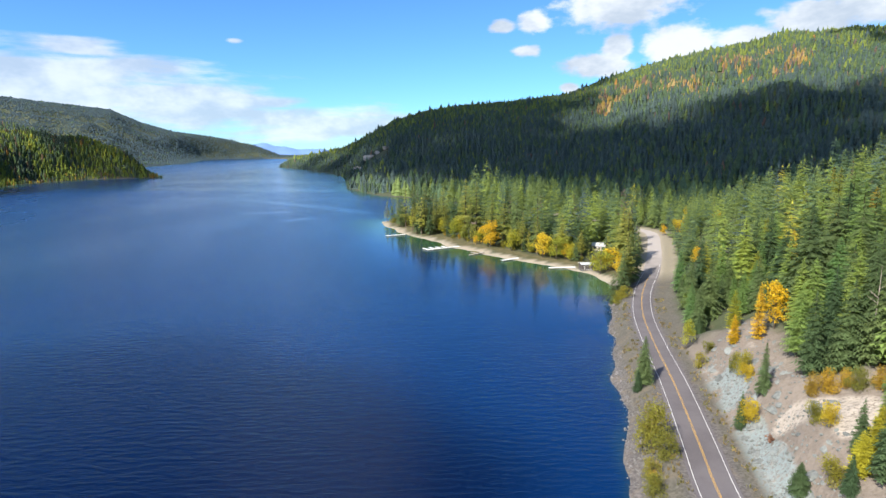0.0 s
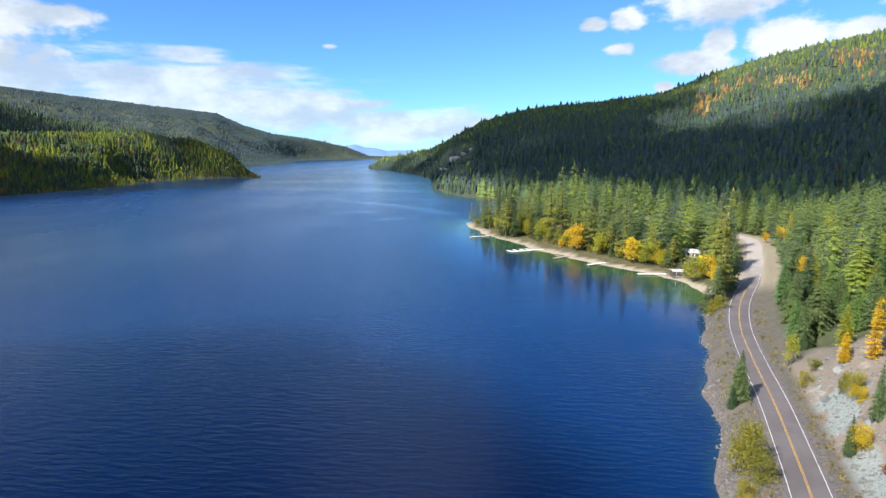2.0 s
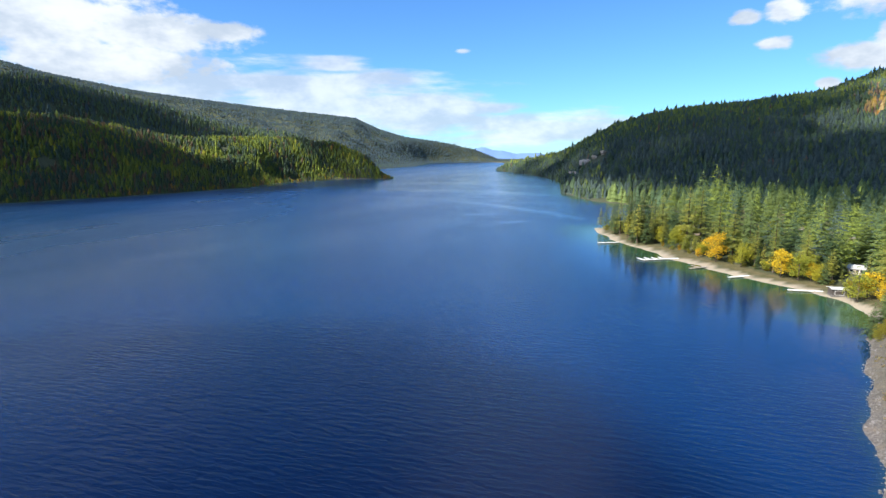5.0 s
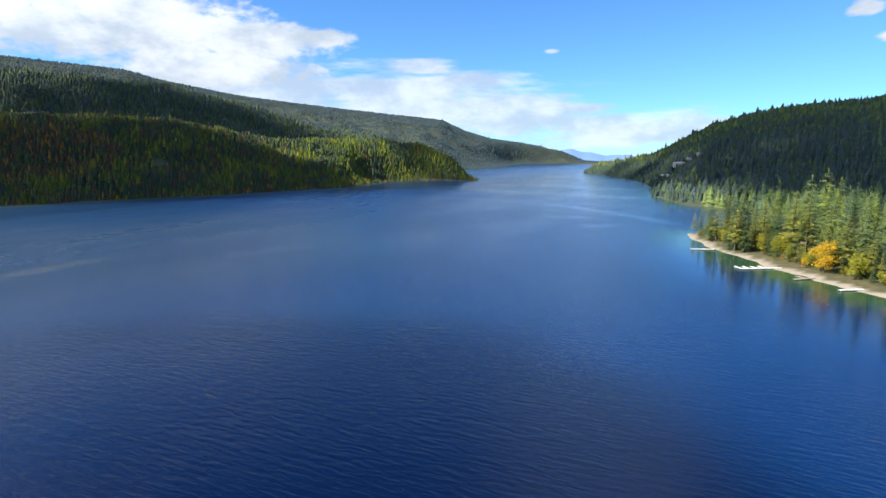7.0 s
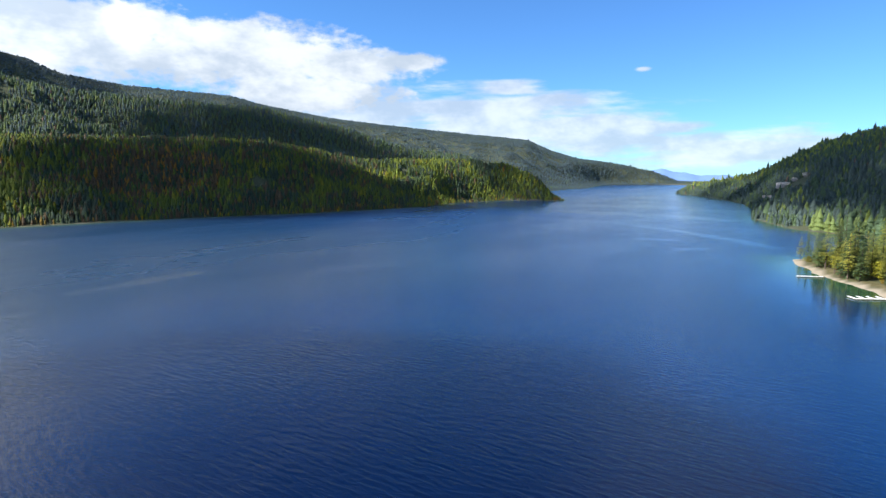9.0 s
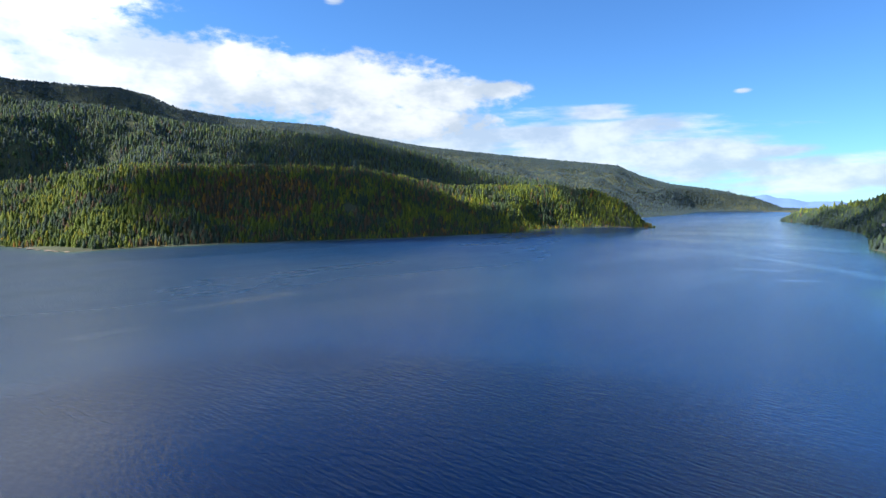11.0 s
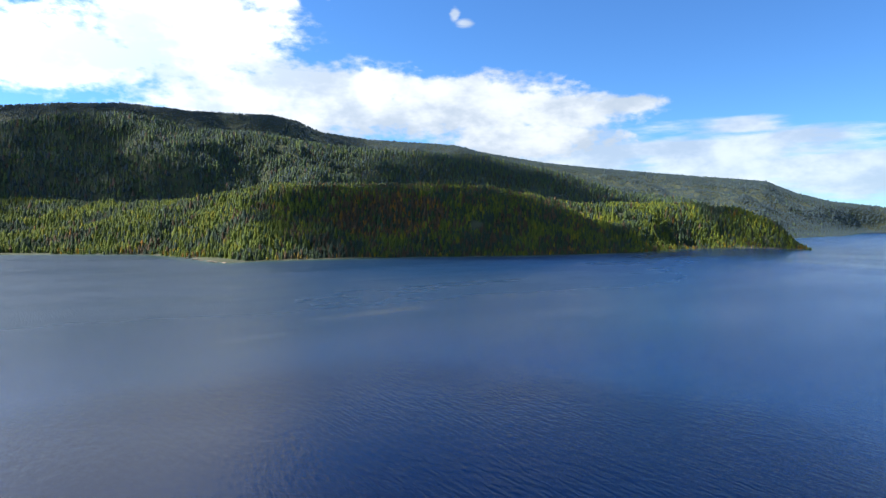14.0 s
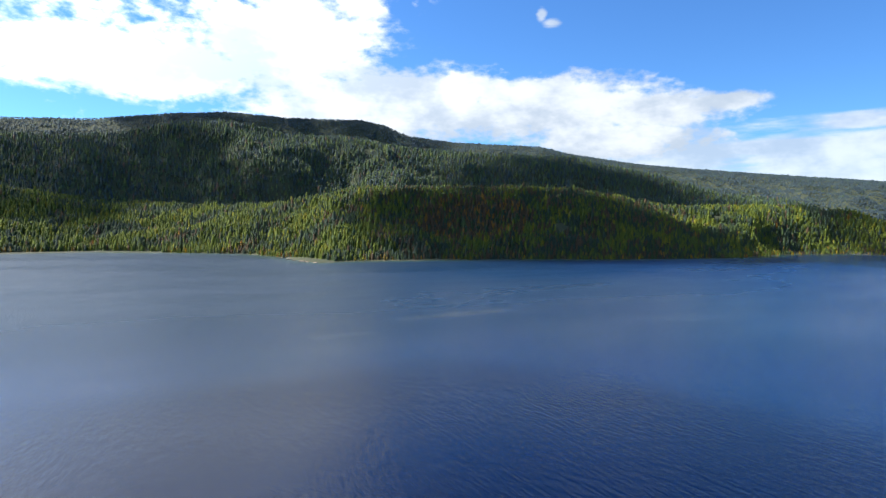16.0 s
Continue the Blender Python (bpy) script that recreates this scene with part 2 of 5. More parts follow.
def water_material():
    """Clear mountain lake: deep blue, green over the shallows; wind ripples, with calmer lanes."""
    m, nt, b = material("lake_water", 0.04)
    b.inputs["IOR"].default_value, b.inputs["Specular IOR Level"].default_value = 1.333, 0.5
    p = world_pos(nt)
    shallow = attribute(nt, "shallow").outputs["Fac"]
    bed = mix_col(nt, ramp(nt, noise_node(nt, p, 0.06, 4, 0.6).outputs[0], 0.35, 0.65), (0.014, 0.055, 0.028), (0.036, 0.08, 0.03))
    body = mix_col(nt, attribute(nt, "bay_tint").outputs["Fac"], DEEP, BAY_WATER)
    col = mix_col(nt, ramp(nt, shallow, 0.0, 1.0), body, bed)
    nt.links.new(col, b.inputs["Base Color"])
    rot = nt.nodes.new("ShaderNodeMapping")
    rot.inputs["Rotation"].default_value = (0, 0, radians(-20))
    rot.inputs["Scale"].default_value = (0.3, 1.0, 1.0)
    nt.links.new(p, rot.inputs["Vector"])
    ripple = noise_node(nt, rot.outputs[0], 2.8, 3, 0.6)
    chop = noise_node(nt, rot.outputs[0], 0.75, 2, 0.5)
    swell = noise_node(nt, rot.outputs[0], 0.3, 1, 0.5)
    wind = nt.nodes.new("ShaderNodeMapping")
    wind.inputs["Rotation"].default_value = (0, 0, radians(12))
    wind.inputs["Scale"].default_value = (0.012, 0.0035, 1.0)
    nt.links.new(p, wind.inputs["Vector"])
    lanes = ramp(nt, noise_node(nt, wind.outputs[0], 1.0, 4, 0.55).outputs[0], 0.36, 0.6)
    h = math_node(nt, "ADD", math_node(nt, "MULTIPLY", ripple.outputs[0], 0.6), math_node(nt, "MULTIPLY_ADD", swell.outputs[0], 0.45, math_node(nt, "MULTIPLY", chop.outputs[0], 1.8)))
    n = bump(nt, b, h, 1.0, WAVE)
    sheltered = math_node(nt, "SUBTRACT", 1.0, math_node(nt, "MULTIPLY", ramp(nt, attribute(nt, "lee").outputs["Fac"], 0.0, 0.7), 0.85))
    # slicks: long smooth streaks left by the wind
    smooth_lane = math_node(nt, "SUBTRACT", 1.0, math_node(nt, "MULTIPLY", attribute(nt, "slick").outputs["Fac"], 0.5))
    sheltered = math_node(nt, "MULTIPLY", sheltered, smooth_lane)
    st = math_node(nt, "MULTIPLY", math_node(nt, "MULTIPLY_ADD", lanes, 0.3, 0.7), sheltered)
    nt.links.new(st, n.inputs["Strength"])
    rough = math_node(nt, "MULTIPLY", math_node(nt, "MULTIPLY_ADD", lanes, 0.04, 0.17), attribute(nt, "breeze").outputs["Fac"])
    nt.links.new(math_node(nt, "MULTIPLY", rough, sheltered), b.inputs["Roughness"])
    return m


def road_material():
    m, nt, b = material("asphalt", 0.9)
    p = world_pos(nt)
    grain, wide = noise_node(nt, p, 9.0, 5, 0.7), noise_node(nt, p, 0.12, 4, 0.6)
    c = mix_col(nt, ramp(nt, wide.outputs[0], 0.35, 0.65), (0.088, 0.078, 0.082), (0.118, 0.105, 0.11))
    c = mix_col(nt, ramp(nt, grain.outputs[0], 0.45, 0.75), c, (0.145, 0.132, 0.135))
    # gravel dust carried onto the far stretch by the turnout
    xyz = nt.nodes.new("ShaderNodeSeparateXYZ")
    nt.links.new(p, xyz.inputs[0])
    dusty = ramp(nt, math_node(nt, "MULTIPLY_ADD", wide.outputs[0], 60, xyz.outputs[1]), 250, 350)
    c = mix_col(nt, math_node(nt, "MULTIPLY", dusty, 0.85), c, (0.38, 0.34, 0.31))
    nt.links.new(c, b.inputs["Base Color"])
    bump(nt, b, grain.outputs[0], 0.4, 0.02)
    return m


DEEP = (0.0003, 0.0148, 0.067)
BAY_WATER = (0.002, 0.0185, 0.047)
WAVE = 0.13
GROUND, WATER, ASPHALT = ground_material(), water_material(), road_material()
WOODS = foliage("conifer_foliage")
BARK = plain("bark", (0.11, 0.085, 0.065), 0.95, 0.4, 1.5)
NEEDLES = foliage("fir_needles", ((0.075, 0.125, 0.06), (0.165, 0.22, 0.085)))
NEEDLES_LIGHT = foliage("pine_needles", ((0.15, 0.27, 0.1), (0.37, 0.44, 0.1)))
NEEDLES_SHORE = foliage("shore_pine_needles", ((0.19, 0.225, 0.065), (0.44, 0.43, 0.1)))
LARCH_YELLOW = foliage("yellow_leaves", ((0.64, 0.42, 0.025), (0.66, 0.5, 0.04)), 0.4)
LARCH_ORANGE = foliage("orange_leaves", ((0.6, 0.385, 0.03), (0.6, 0.42, 0.03)), 0.4)
LEAF_GREEN = foliage("yellow_green_leaves", ((0.26, 0.285, 0.04), (0.43, 0.39, 0.04)), 0.4)
NEEDLES_DEAD = foliage("dead_needles", ((0.2, 0.1, 0.06), (0.16, 0.09, 0.06)), 0.15)
BUSH_YELLOW = foliage("yellow_bush_leaves", ((0.42, 0.31, 0.03), (0.52, 0.4, 0.035)), 0.4)
BUSH_OLIVE = foliage("olive_bush_leaves", ((0.17, 0.175, 0.035), (0.29, 0.255, 0.035)), 0.4)
BUSH_RUST = foliage("rusty_bush_leaves", ((0.28, 0.19, 0.035), (0.46, 0.3, 0.035)), 0.4)
WHITE_PAINT = plain("road_paint_white", (0.6, 0.59, 0.57), 0.7, 0.15, 2.0)
YELLOW_PAINT = plain("road_paint_yellow", (0.52, 0.3, 0.055), 0.7, 0.15, 2.0)


def cloud_material():
    """Thin fair-weather cloud: white, and some of the sun comes through it."""
    m, nt, b = material("cloud", 1.0)
    b.inputs["Base Color"].default_value = (0.9, 0.9, 0.9, 1)
    soft = ramp(nt, noise_node(nt, world_pos(nt), 0.012, 3, 0.5).outputs[0], 0.3, 0.7)
    clear, mx = nt.nodes.new("ShaderNodeBsdfTransparent"), nt.nodes.new("ShaderNodeMixShader")
    nt.links.new(math_node(nt, "MULTIPLY_ADD", soft, -0.08, 0.275), mx.inputs[0])
    nt.links.new(b.outputs[0], mx.inputs[2])
    nt.links.new(clear.outputs[0], mx.inputs[1])
    nt.links.new(mx.outputs[0], nt.nodes["Material Output"].inputs["Surface"])
    return m


CLOUD = cloud_material()


def far_haze():
    """Distant mountains: the air's blue haze is put into their colour and a faint glow."""
    m, nt, s = material("far_haze_mountain", 1.0)
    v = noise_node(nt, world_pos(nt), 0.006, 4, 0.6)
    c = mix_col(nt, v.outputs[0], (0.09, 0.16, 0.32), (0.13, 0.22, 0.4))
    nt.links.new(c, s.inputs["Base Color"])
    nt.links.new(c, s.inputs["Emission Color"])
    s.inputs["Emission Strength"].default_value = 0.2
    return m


FAR_HAZE = far_haze()

# ------------------------------------------------------------------ the lie of the land
SHORE_EAST = [
    (-1150, 3980), (-950, 3700), (-640, 2500), (-575, 2044), (-489, 1919), (-360, 1664), (-250, 1402), (-197, 1189), (-153, 924), (-117, 837), (-85, 765), (0, 690),
    (40, 600), (0, 530), (-40, 494), (-54, 484), (-35, 427), (-17, 397), (6, 357), (22, 336), (36, 315), (50, 302), (63, 293),
    (71, 278), (75, 260), (73, 239), (65, 216), (57, 191), (49, 159), (45, 139), (41, 123), (38, 108), (33, 93), (29, 70), (26, 40),
    (24, 0), (20, -60), (10, -200), (40, -500), (-100, -1200), (-500, -1500),
]
SHORE_WEST = [
    (-950, -1200), (-1080, -600), (-1022, -250), (-1043, -148), (-1005, -29), (-954, 77), (-865, 124), (-750, 150), (-764, 214),
    (-762, 313), (-746, 432), (-705, 607), (-685, 821), (-738, 1030), (-720, 1190), (-604, 1262), (-650, 1330), (-760, 1500), (-1000, 1900), (-1100, 2350),
    (-1112, 2543), (-1369, 3356), (-1390, 3650), (-1300, 3900),
]
# Ranges round the lake: bearing, height of the treetops seen from mid-air (degrees), distance of the crest, foot of the slope.
RANGE_EAST = [
    (20, -0.9, 2900, 2600), (15.5, -0.75, 2250, 2100), (12, -0.3, 2050, 1750), (9.5, 0.2, 1950, 1250), (7.8, 1.1, 1850, 860),
    (4.6, 2.8, 1800, 800), (1.3, 3.7, 1800, 760), (-2.5, 4.3, 1850, 740), (-6.3, 4.5, 1900, 720), (-11.5, 5.1, 2000, 700),
    (-14.1, 6.0, 2050, 680), (-16.5, 6.8, 2100, 660), (-21.2, 8.0, 2150, 620), (-25.7, 8.7, 2200, 580), (-29.8, 9.2, 2250, 560),
    (-36, 9.1, 2300, 540), (-50, 9.0, 2200, 600), (-80, 8.0, 2000, 600), (-120, 6.0, 2400, 700),
]
RANGE_FRONT = [
    (24.6, -2.6, 1420, 1310), (25.7, -1.6, 1420, 1280), (28.1, -0.1, 1470, 1300), (31, 1.2, 1520, 1320), (34.9, 1.7, 1500, 1240), (40.1, 1.7, 1380, 1030),
    (45.5, 1.7, 1270, 950), (50, 2.6, 1220, 900), (53.3, 3.3, 1180, 880), (59.3, 3.5, 1170, 860), (67.3, 3.4, 1170, 830),
    (73.8, 3.3, 1130, 800), (77, 2.8, 1120, 780), (81.4, 1.7, 1170, 860), (87, 1.2, 1280, 960), (92, 1.3, 1380, 1010),
    (97, 1.4, 1420, 1060), (103.7, 2.3, 1450, 1060), (115, 2.5, 1450, 1100), (140, 2.5, 1700, 1300),
]
RANGE_MIDDLE = [
    (33, 1.5, 2100, 1790), (36, 2.2, 2000, 1690), (41.2, 2.9, 1950, 1640), (47.8, 4.8, 1950, 1540), (54.4, 6.3, 1950, 1490), (64.2, 6.6, 1950, 1440),
    (70.3, 7.1, 1950, 1440), (75.5, 7.8, 2000, 1440), (81.2, 7.9, 2000, 1440), (84.4, 8.5, 2000, 1440), (86.8, 8.8, 2000, 1490),
    (91.5, 8.3, 2000, 1540), (94.6, 7.3, 2000, 1590), (99.9, 6.5, 2000, 1460), (103.6, 6.4, 2000, 1460), (125, 6.0, 2200, 1560),
]
RANGE_BACK = [
    (8, -0.62, 4450, 4200), (15.5, -0.4, 4400, 4180), (17.7, 0.5, 4400, 4200), (20.0, 1.0, 4350, 4020), (21.6, 1.3, 4300, 3880), (22.5, 1.4, 4250, 3600), (23.3, 1.5, 4200, 3200), (24.5, 1.65, 4100, 2880), (27, 2.4, 4000, 2600), (29.2, 3.4, 3900, 2400),
    (31.5, 3.65, 3800, 2200), (38.1, 4.3, 3700, 2400), (47.8, 5.3, 3600, 2300), (54.4, 6.4, 3500, 2300), (57.2, 7.1, 3400, 2300),
    (65.7, 7.5, 3300, 2300), (70, 8.05, 3200, 2300), (72.3, 9.0, 3150, 2300), (74.4, 9.4, 3150, 2300), (81.3, 9.3, 3200, 2300), (86.8, 9.5, 3200, 2300),
    (91.5, 9.0, 3200, 2300), (97.5, 8.0, 3300, 2400), (103.5, 7.5, 3300, 2400), (125, 6.0, 3300, 2400),
]
RANGE_FAR = [(0, -0.6), (6, -0.5), (10, -0.25), (11.6, 0.1), (13.7, 0.0), (15.0, 0.35), (16.7, 0.5), (18.7, 0.45), (24, 0.5), (30, 0.5)]
ROAD = [
    (70, -400), (52, -120), (43, 0), (41.5, 40), (42.5, 66), (45.2, 86), (49.6, 105), (56.0, 133), (61.4, 160.5), (68, 190), (76.5, 217),
    (85, 238), (98, 267), (114, 308), (126, 342), (137, 374), (141, 395), (136, 415), (120, 440), (95, 480),
]
# Calm streaks on the lake, and their widths.
SLICKS = [
    (((-233, 696), (-166, 645), (-107, 594), (-72, 552)), 11), (((-186, 552), (-156, 562)), 7), (((-131, 498), (-117, 510)), 6),
    (((-470, 1106), (-337, 1146)), 50), (((-322, 117), (-333, 188)), 7), (((-286, 57), (-289, 86)), 5), (((-250, 900), (-170, 860)), 25),
]
ROAD_Z = 4.0
TREE_H = 15.0


def curve_through(points, step):
    """A smooth line through points (Catmull-Rom), in steps of about so many metres."""
    p = np.array(points, float)
    p = np.vstack([2 * p[0] - p[1], p, 2 * p[-1] - p[-2]])
    out = []
    for a, b, c, d in zip(p[:-3], p[1:-2], p[2:-1], p[3:]):
        n = max(1, int(np.linalg.norm(c - b) / step))
        t = (np.arange(n) / n)[:, None]
        out.append(0.5 * (2 * b + (c - a) * t + (2 * a - 5 * b + 4 * c - d) * t**2 + (3 * b - 3 * c + d - a) * t**3))
    return np.vstack([*out, p[-2:-1]])


def segment_distance(x, y, line, closed=False):
    """The distance to a line, the side (positive to the right of it), and how far along the nearest point lies."""
    a = line if closed else line[:-1]
    b = np.roll(line, -1, 0) if closed else line[1:]
    best, side, along = np.full(x.shape, 1e18), np.zeros(x.shape), np.zeros(x.shape)
    for k, ((ax, ay), (bx, by)) in enumerate(zip(a, b)):
        dx, dy = bx - ax, by - ay
        t = np.clip(((x - ax) * dx + (y - ay) * dy) / (dx * dx + dy * dy + 1e-9), 0, 1)
        q = (x - ax - t * dx) ** 2 + (y - ay - t * dy) ** 2
        near = q < best
        best = np.where(near, q, best)
        side = np.where(near, np.sign((x - ax) * dy - (y - ay) * dx), side)
        along = np.where(near, k + t, along)
    return np.sqrt(best), side, along


LAKE = np.array(SHORE_EAST + SHORE_WEST, float)
ROAD_LINE = curve_through(ROAD, 8.0)


def inside(x, y, poly):
    hit = np.zeros(x.shape, bool)
    for (ax, ay), (bx, by) in zip(poly, np.roll(poly, -1, 0)):
        if ay != by:
            hit ^= ((ay > y) != (by > y)) & (x < (bx - ax) * (y - ay) / (by - ay) + ax)
    return hit


def wobble(x, y, size, octaves=4, seed=0.0):
    """Smooth noise about 0 made of turned sine waves, for whole arrays at once."""
    rng = np.random.RandomState(int(seed * 10) + 3)
    out, amp = np.zeros(x.shape), 1.0
    for k in range(octaves):
        for _ in range(4):
            a, ph = rng.uniform(0, 6.283), rng.uniform(0, 6.283, 2)
            f = 6.283 / (size / 2**k) * rng.uniform(0.75, 1.3)
            u, v = np.cos(a) * x + np.sin(a) * y, -np.sin(a) * x + np.cos(a) * y
            out += amp * 0.35 * np.sin(f * u + ph[0] + 1.3 * np.sin(0.6 * f * v + ph[1]))
        amp *= 0.5
    return out


def smooth(lo, hi, v):
    t = np.clip((v - lo) / (hi - lo), 0, 1)
    return t * t * (3 - 2 * t)


def shore_gap(x, y):
    """Distance from the waterline: positive on land, negative out on the lake."""
    wx, wy = x + 2.2 * wobble(x, y, 45, 3, 1), y + 2.2 * wobble(x, y, 45, 3, 2)
    d, _, _ = segment_distance(wx, wy, LAKE, True)
    return np.where(inside(wx, wy, LAKE), -d, d)


def range_surface(az, r, table, tree, rough, x, y, seed):
    t = np.array(sorted(table))
    el, crest, foot = (np.interp(az, t[:, 0], t[:, k]) for k in (1, 2, 3))
    top = np.maximum(EYE + crest * np.tan(np.radians(el)) - tree, 1.0)
    u = (r - foot) / (crest - foot)
    up = np.clip(u, 0, 1)
    z = top * (0.62 * up + 0.38 * smooth(0, 1, up))
    z = z + rough * top * 4 * up * (1 - up) * wobble(x, y, 380, 4, seed)
    z = np.where(u > 1, top * (1 - 0.6 * smooth(0, 1, (u - 1) * 1.1)), z)
    edge = smooth(t[0, 0] - 2, t[0, 0], az) * (1 - smooth(t[-1, 0], t[-1, 0] + 25, az))
    return np.where(u < 0, -9.0, z * edge - 9 * (1 - edge)), u


def land(x, y):
    """The height of the ground, and what the woods and the cover need to know of each place."""
    x, y = np.asarray(x, float), np.asarray(y, float)
    r, az = np.hypot(x, y), np.degrees(np.arctan2(-x, y))
    gap = shore_gap(x, y)
    dist, side, along = segment_distance(x, y, ROAD_LINE)
    off = dist * side
    z = 0.10 * np.minimum(gap, 12) + 0.022 * np.clip(gap - 12, 0, 250)
    z = z + 14 * np.exp(-(((x - 38) / 65) ** 2 + ((y - 545) / 85) ** 2)) * smooth(4, 40, gap)
    layers = []
    for n, (table, tree, rough) in enumerate(((RANGE_EAST, TREE_H, 0.07), (RANGE_FRONT, TREE_H, 0.13), (RANGE_MIDDLE, TREE_H, 0.12), (RANGE_BACK, 8, 0.05))):
        q, u = range_surface(az, r, table, tree, rough, x, y, n)
        layers.append((np.where(q > z, u, -1)))
        z = np.maximum(z, q * smooth(0, 220 if n == 3 else 60, gap))
    # the bank east of the road: a rock cut, then wooded slope
    on_road = smooth(-700, -300, y) * (1 - smooth(430, 470, y))
    cut = smooth(172, 140, y) * 9.0 + 2.0
    bank = cut * smooth(6.5, 19, off) + 0.48 * np.clip(off - 18, 0, 105)
    bank *= smooth(520, 380, y)
    bank += (0.9 * wobble(x, y, 22, 4, 7) * smooth(8, 16, off) + 1.2 * wobble(x, y, 60, 3, 8) * smooth(20, 40, off))
    ridge = bank * smooth(560, 330, r * 0.9 + 0.1 * y)
    z = np.where((side > 0) & (y < 560), np.maximum(z, ROAD_Z + ridge * on_road), z)
    # the bench of the road itself, falling to the lake on the other side
    to_lake = np.clip(gap / np.maximum(gap + np.clip(dist - 6, 0, None), 0.1), 0, 1) * ROAD_Z
    bench = smooth(40, 14, dist) * on_road
    z = np.where(side <= 0, z * (1 - bench) + np.minimum(to_lake, ROAD_Z) * bench, z)
    z = np.where((dist < 6.2) & (on_road > 0.5), ROAD_Z, z)
    z = np.where(gap < 0, np.maximum(0.16 * gap, -14), z + 0.05)
    return dict(z=z, gap=gap, az=az, r=r, off=off, dist=dist, along=along, layers=layers)


def mesh_of(name, verts, faces, mat=None, shade=False):
    """A mesh from arrays: faces all with the same number of corners."""
    me = bpy.data.meshes.new(name)
    verts, faces = np.asarray(verts, np.float32), np.asarray(faces, np.int32)
    me.vertices.add(len(verts))
    me.vertices.foreach_set("co", verts.ravel())
    n = faces.shape[1]
    me.loops.add(faces.size)
    me.loops.foreach_set("vertex_index", faces.ravel())
    me.polygons.add(len(faces))
    me.polygons.foreach_set("loop_start", np.arange(0, faces.size, n, dtype=np.int32))
    me.polygons.foreach_set("loop_total", np.full(len(faces), n, np.int32))
    me.polygons.foreach_set("use_smooth", np.full(len(faces), shade))
    me.update(calc_edges=True)
    if mat:
        me.materials.append(mat)
    return me


def paint(me, name, rgb):
    a = me.attributes.new(name, "FLOAT_COLOR", "POINT")
    full = np.ones((len(rgb), 4), np.float32)
    full[:, :3] = rgb
    a.data.foreach_set("color", full.ravel())


def polar_grid(bearings, radii):
    az, rr = np.meshgrid(np.radians(bearings), radii, indexing="ij")
    x, y = (-np.sin(az) * rr).ravel(), (np.cos(az) * rr).ravel()
    n, m = len(bearings), len(radii)
    i, j = np.meshgrid(np.arange(n), np.arange(m - 1), indexing="ij")
    a, b = (i * m + j).ravel(), (((i + 1) % n) * m + j).ravel()
    return x, y, np.stack([b, a, a + 1, b + 1], 1)


def build_ground():
    bearings = np.concatenate([np.arange(-48, -14, 0.25), np.arange(-14, 108, 0.5), np.arange(108, 312, 4.0)])
    radii = np.concatenate([[0.02, 2.0, 25.0], 50 * 1.0135 ** np.arange(345), [5300, 6500]])
    x, y, quads = polar_grid(bearings, radii)
    s = land(x, y)
    me = mesh_of("ground", np.stack([x, y, s["z"]], 1), quads, GROUND, True)
    gap, off, dist = s["gap"], s["off"], s["dist"]
    near = smooth(700, 500, y) * smooth(-500, -300, y) * smooth(700, 500, s["r"])
    cut = smooth(6.5, 9, off) * (1 - smooth(20, 26, off + 2 * wobble(x, y, 15, 3, 4) - 9 * smooth(108, 96, y))) * (1 - smooth(148, 172, y)) * near
    shoulder = (1 - smooth(6.0 + 2.5 * (off > 0), 9.0 + 5 * (off > 0), dist + wobble(x, y, 12, 3, 52))) * near
    beach = np.where(near > 0.01, 4.6, -1.2)
    strand = (1 - smooth(beach, beach + 2, gap + 1.0 * wobble(x, y, 18, 3, 5)))
    bank = (off < 0) * (1 - smooth(12, 20, dist)) * near * (y < 235)
    turnout = (1 - smooth(11, 17, np.hypot(x - 137, (y - 388) * 0.7))) * near
    gravel = np.clip(np.maximum(np.maximum(strand, turnout), np.maximum(shoulder, bank)), 0, 1)
    verge = smooth(4, 6, dist) * (1 - smooth(8, 13, dist)) * near
    lawn = smooth(5, 8, gap) * (1 - smooth(14, 22, gap)) * near * smooth(240, 260, y)
    paint(me, "cover", np.stack([cut, gravel * (1 - 0.35 * verge), np.clip(0.8 * verge + lawn, 0, 1)], 1))
    # blue-green seams and the pale broken top of the rock cut
    for name, seam, wide in (("vein", ((60.5, 131), (68.5, 129), (64, 120), (59.5, 119)), 4.0), ("pale", ((64, 99), (67, 96), (70, 92), (66, 86)), 5.0)):
        d = segment_distance(x, y, np.array(seam, float))[0]
        if name == "vein":
            d = np.minimum(d, segment_distance(x, y, np.array(((59.5, 106), (57.5, 97), (56, 90), (54, 83)), float))[0])
        a = me.attributes.new(name, "FLOAT", "POINT")
        a.data.foreach_set("value", (1 - smooth(wide * 0.3, wide, d)).astype(np.float32))
    tagged(new("ground", me), "forested mountain ground with gravel shore and rock cut", "ground", kind="structure")


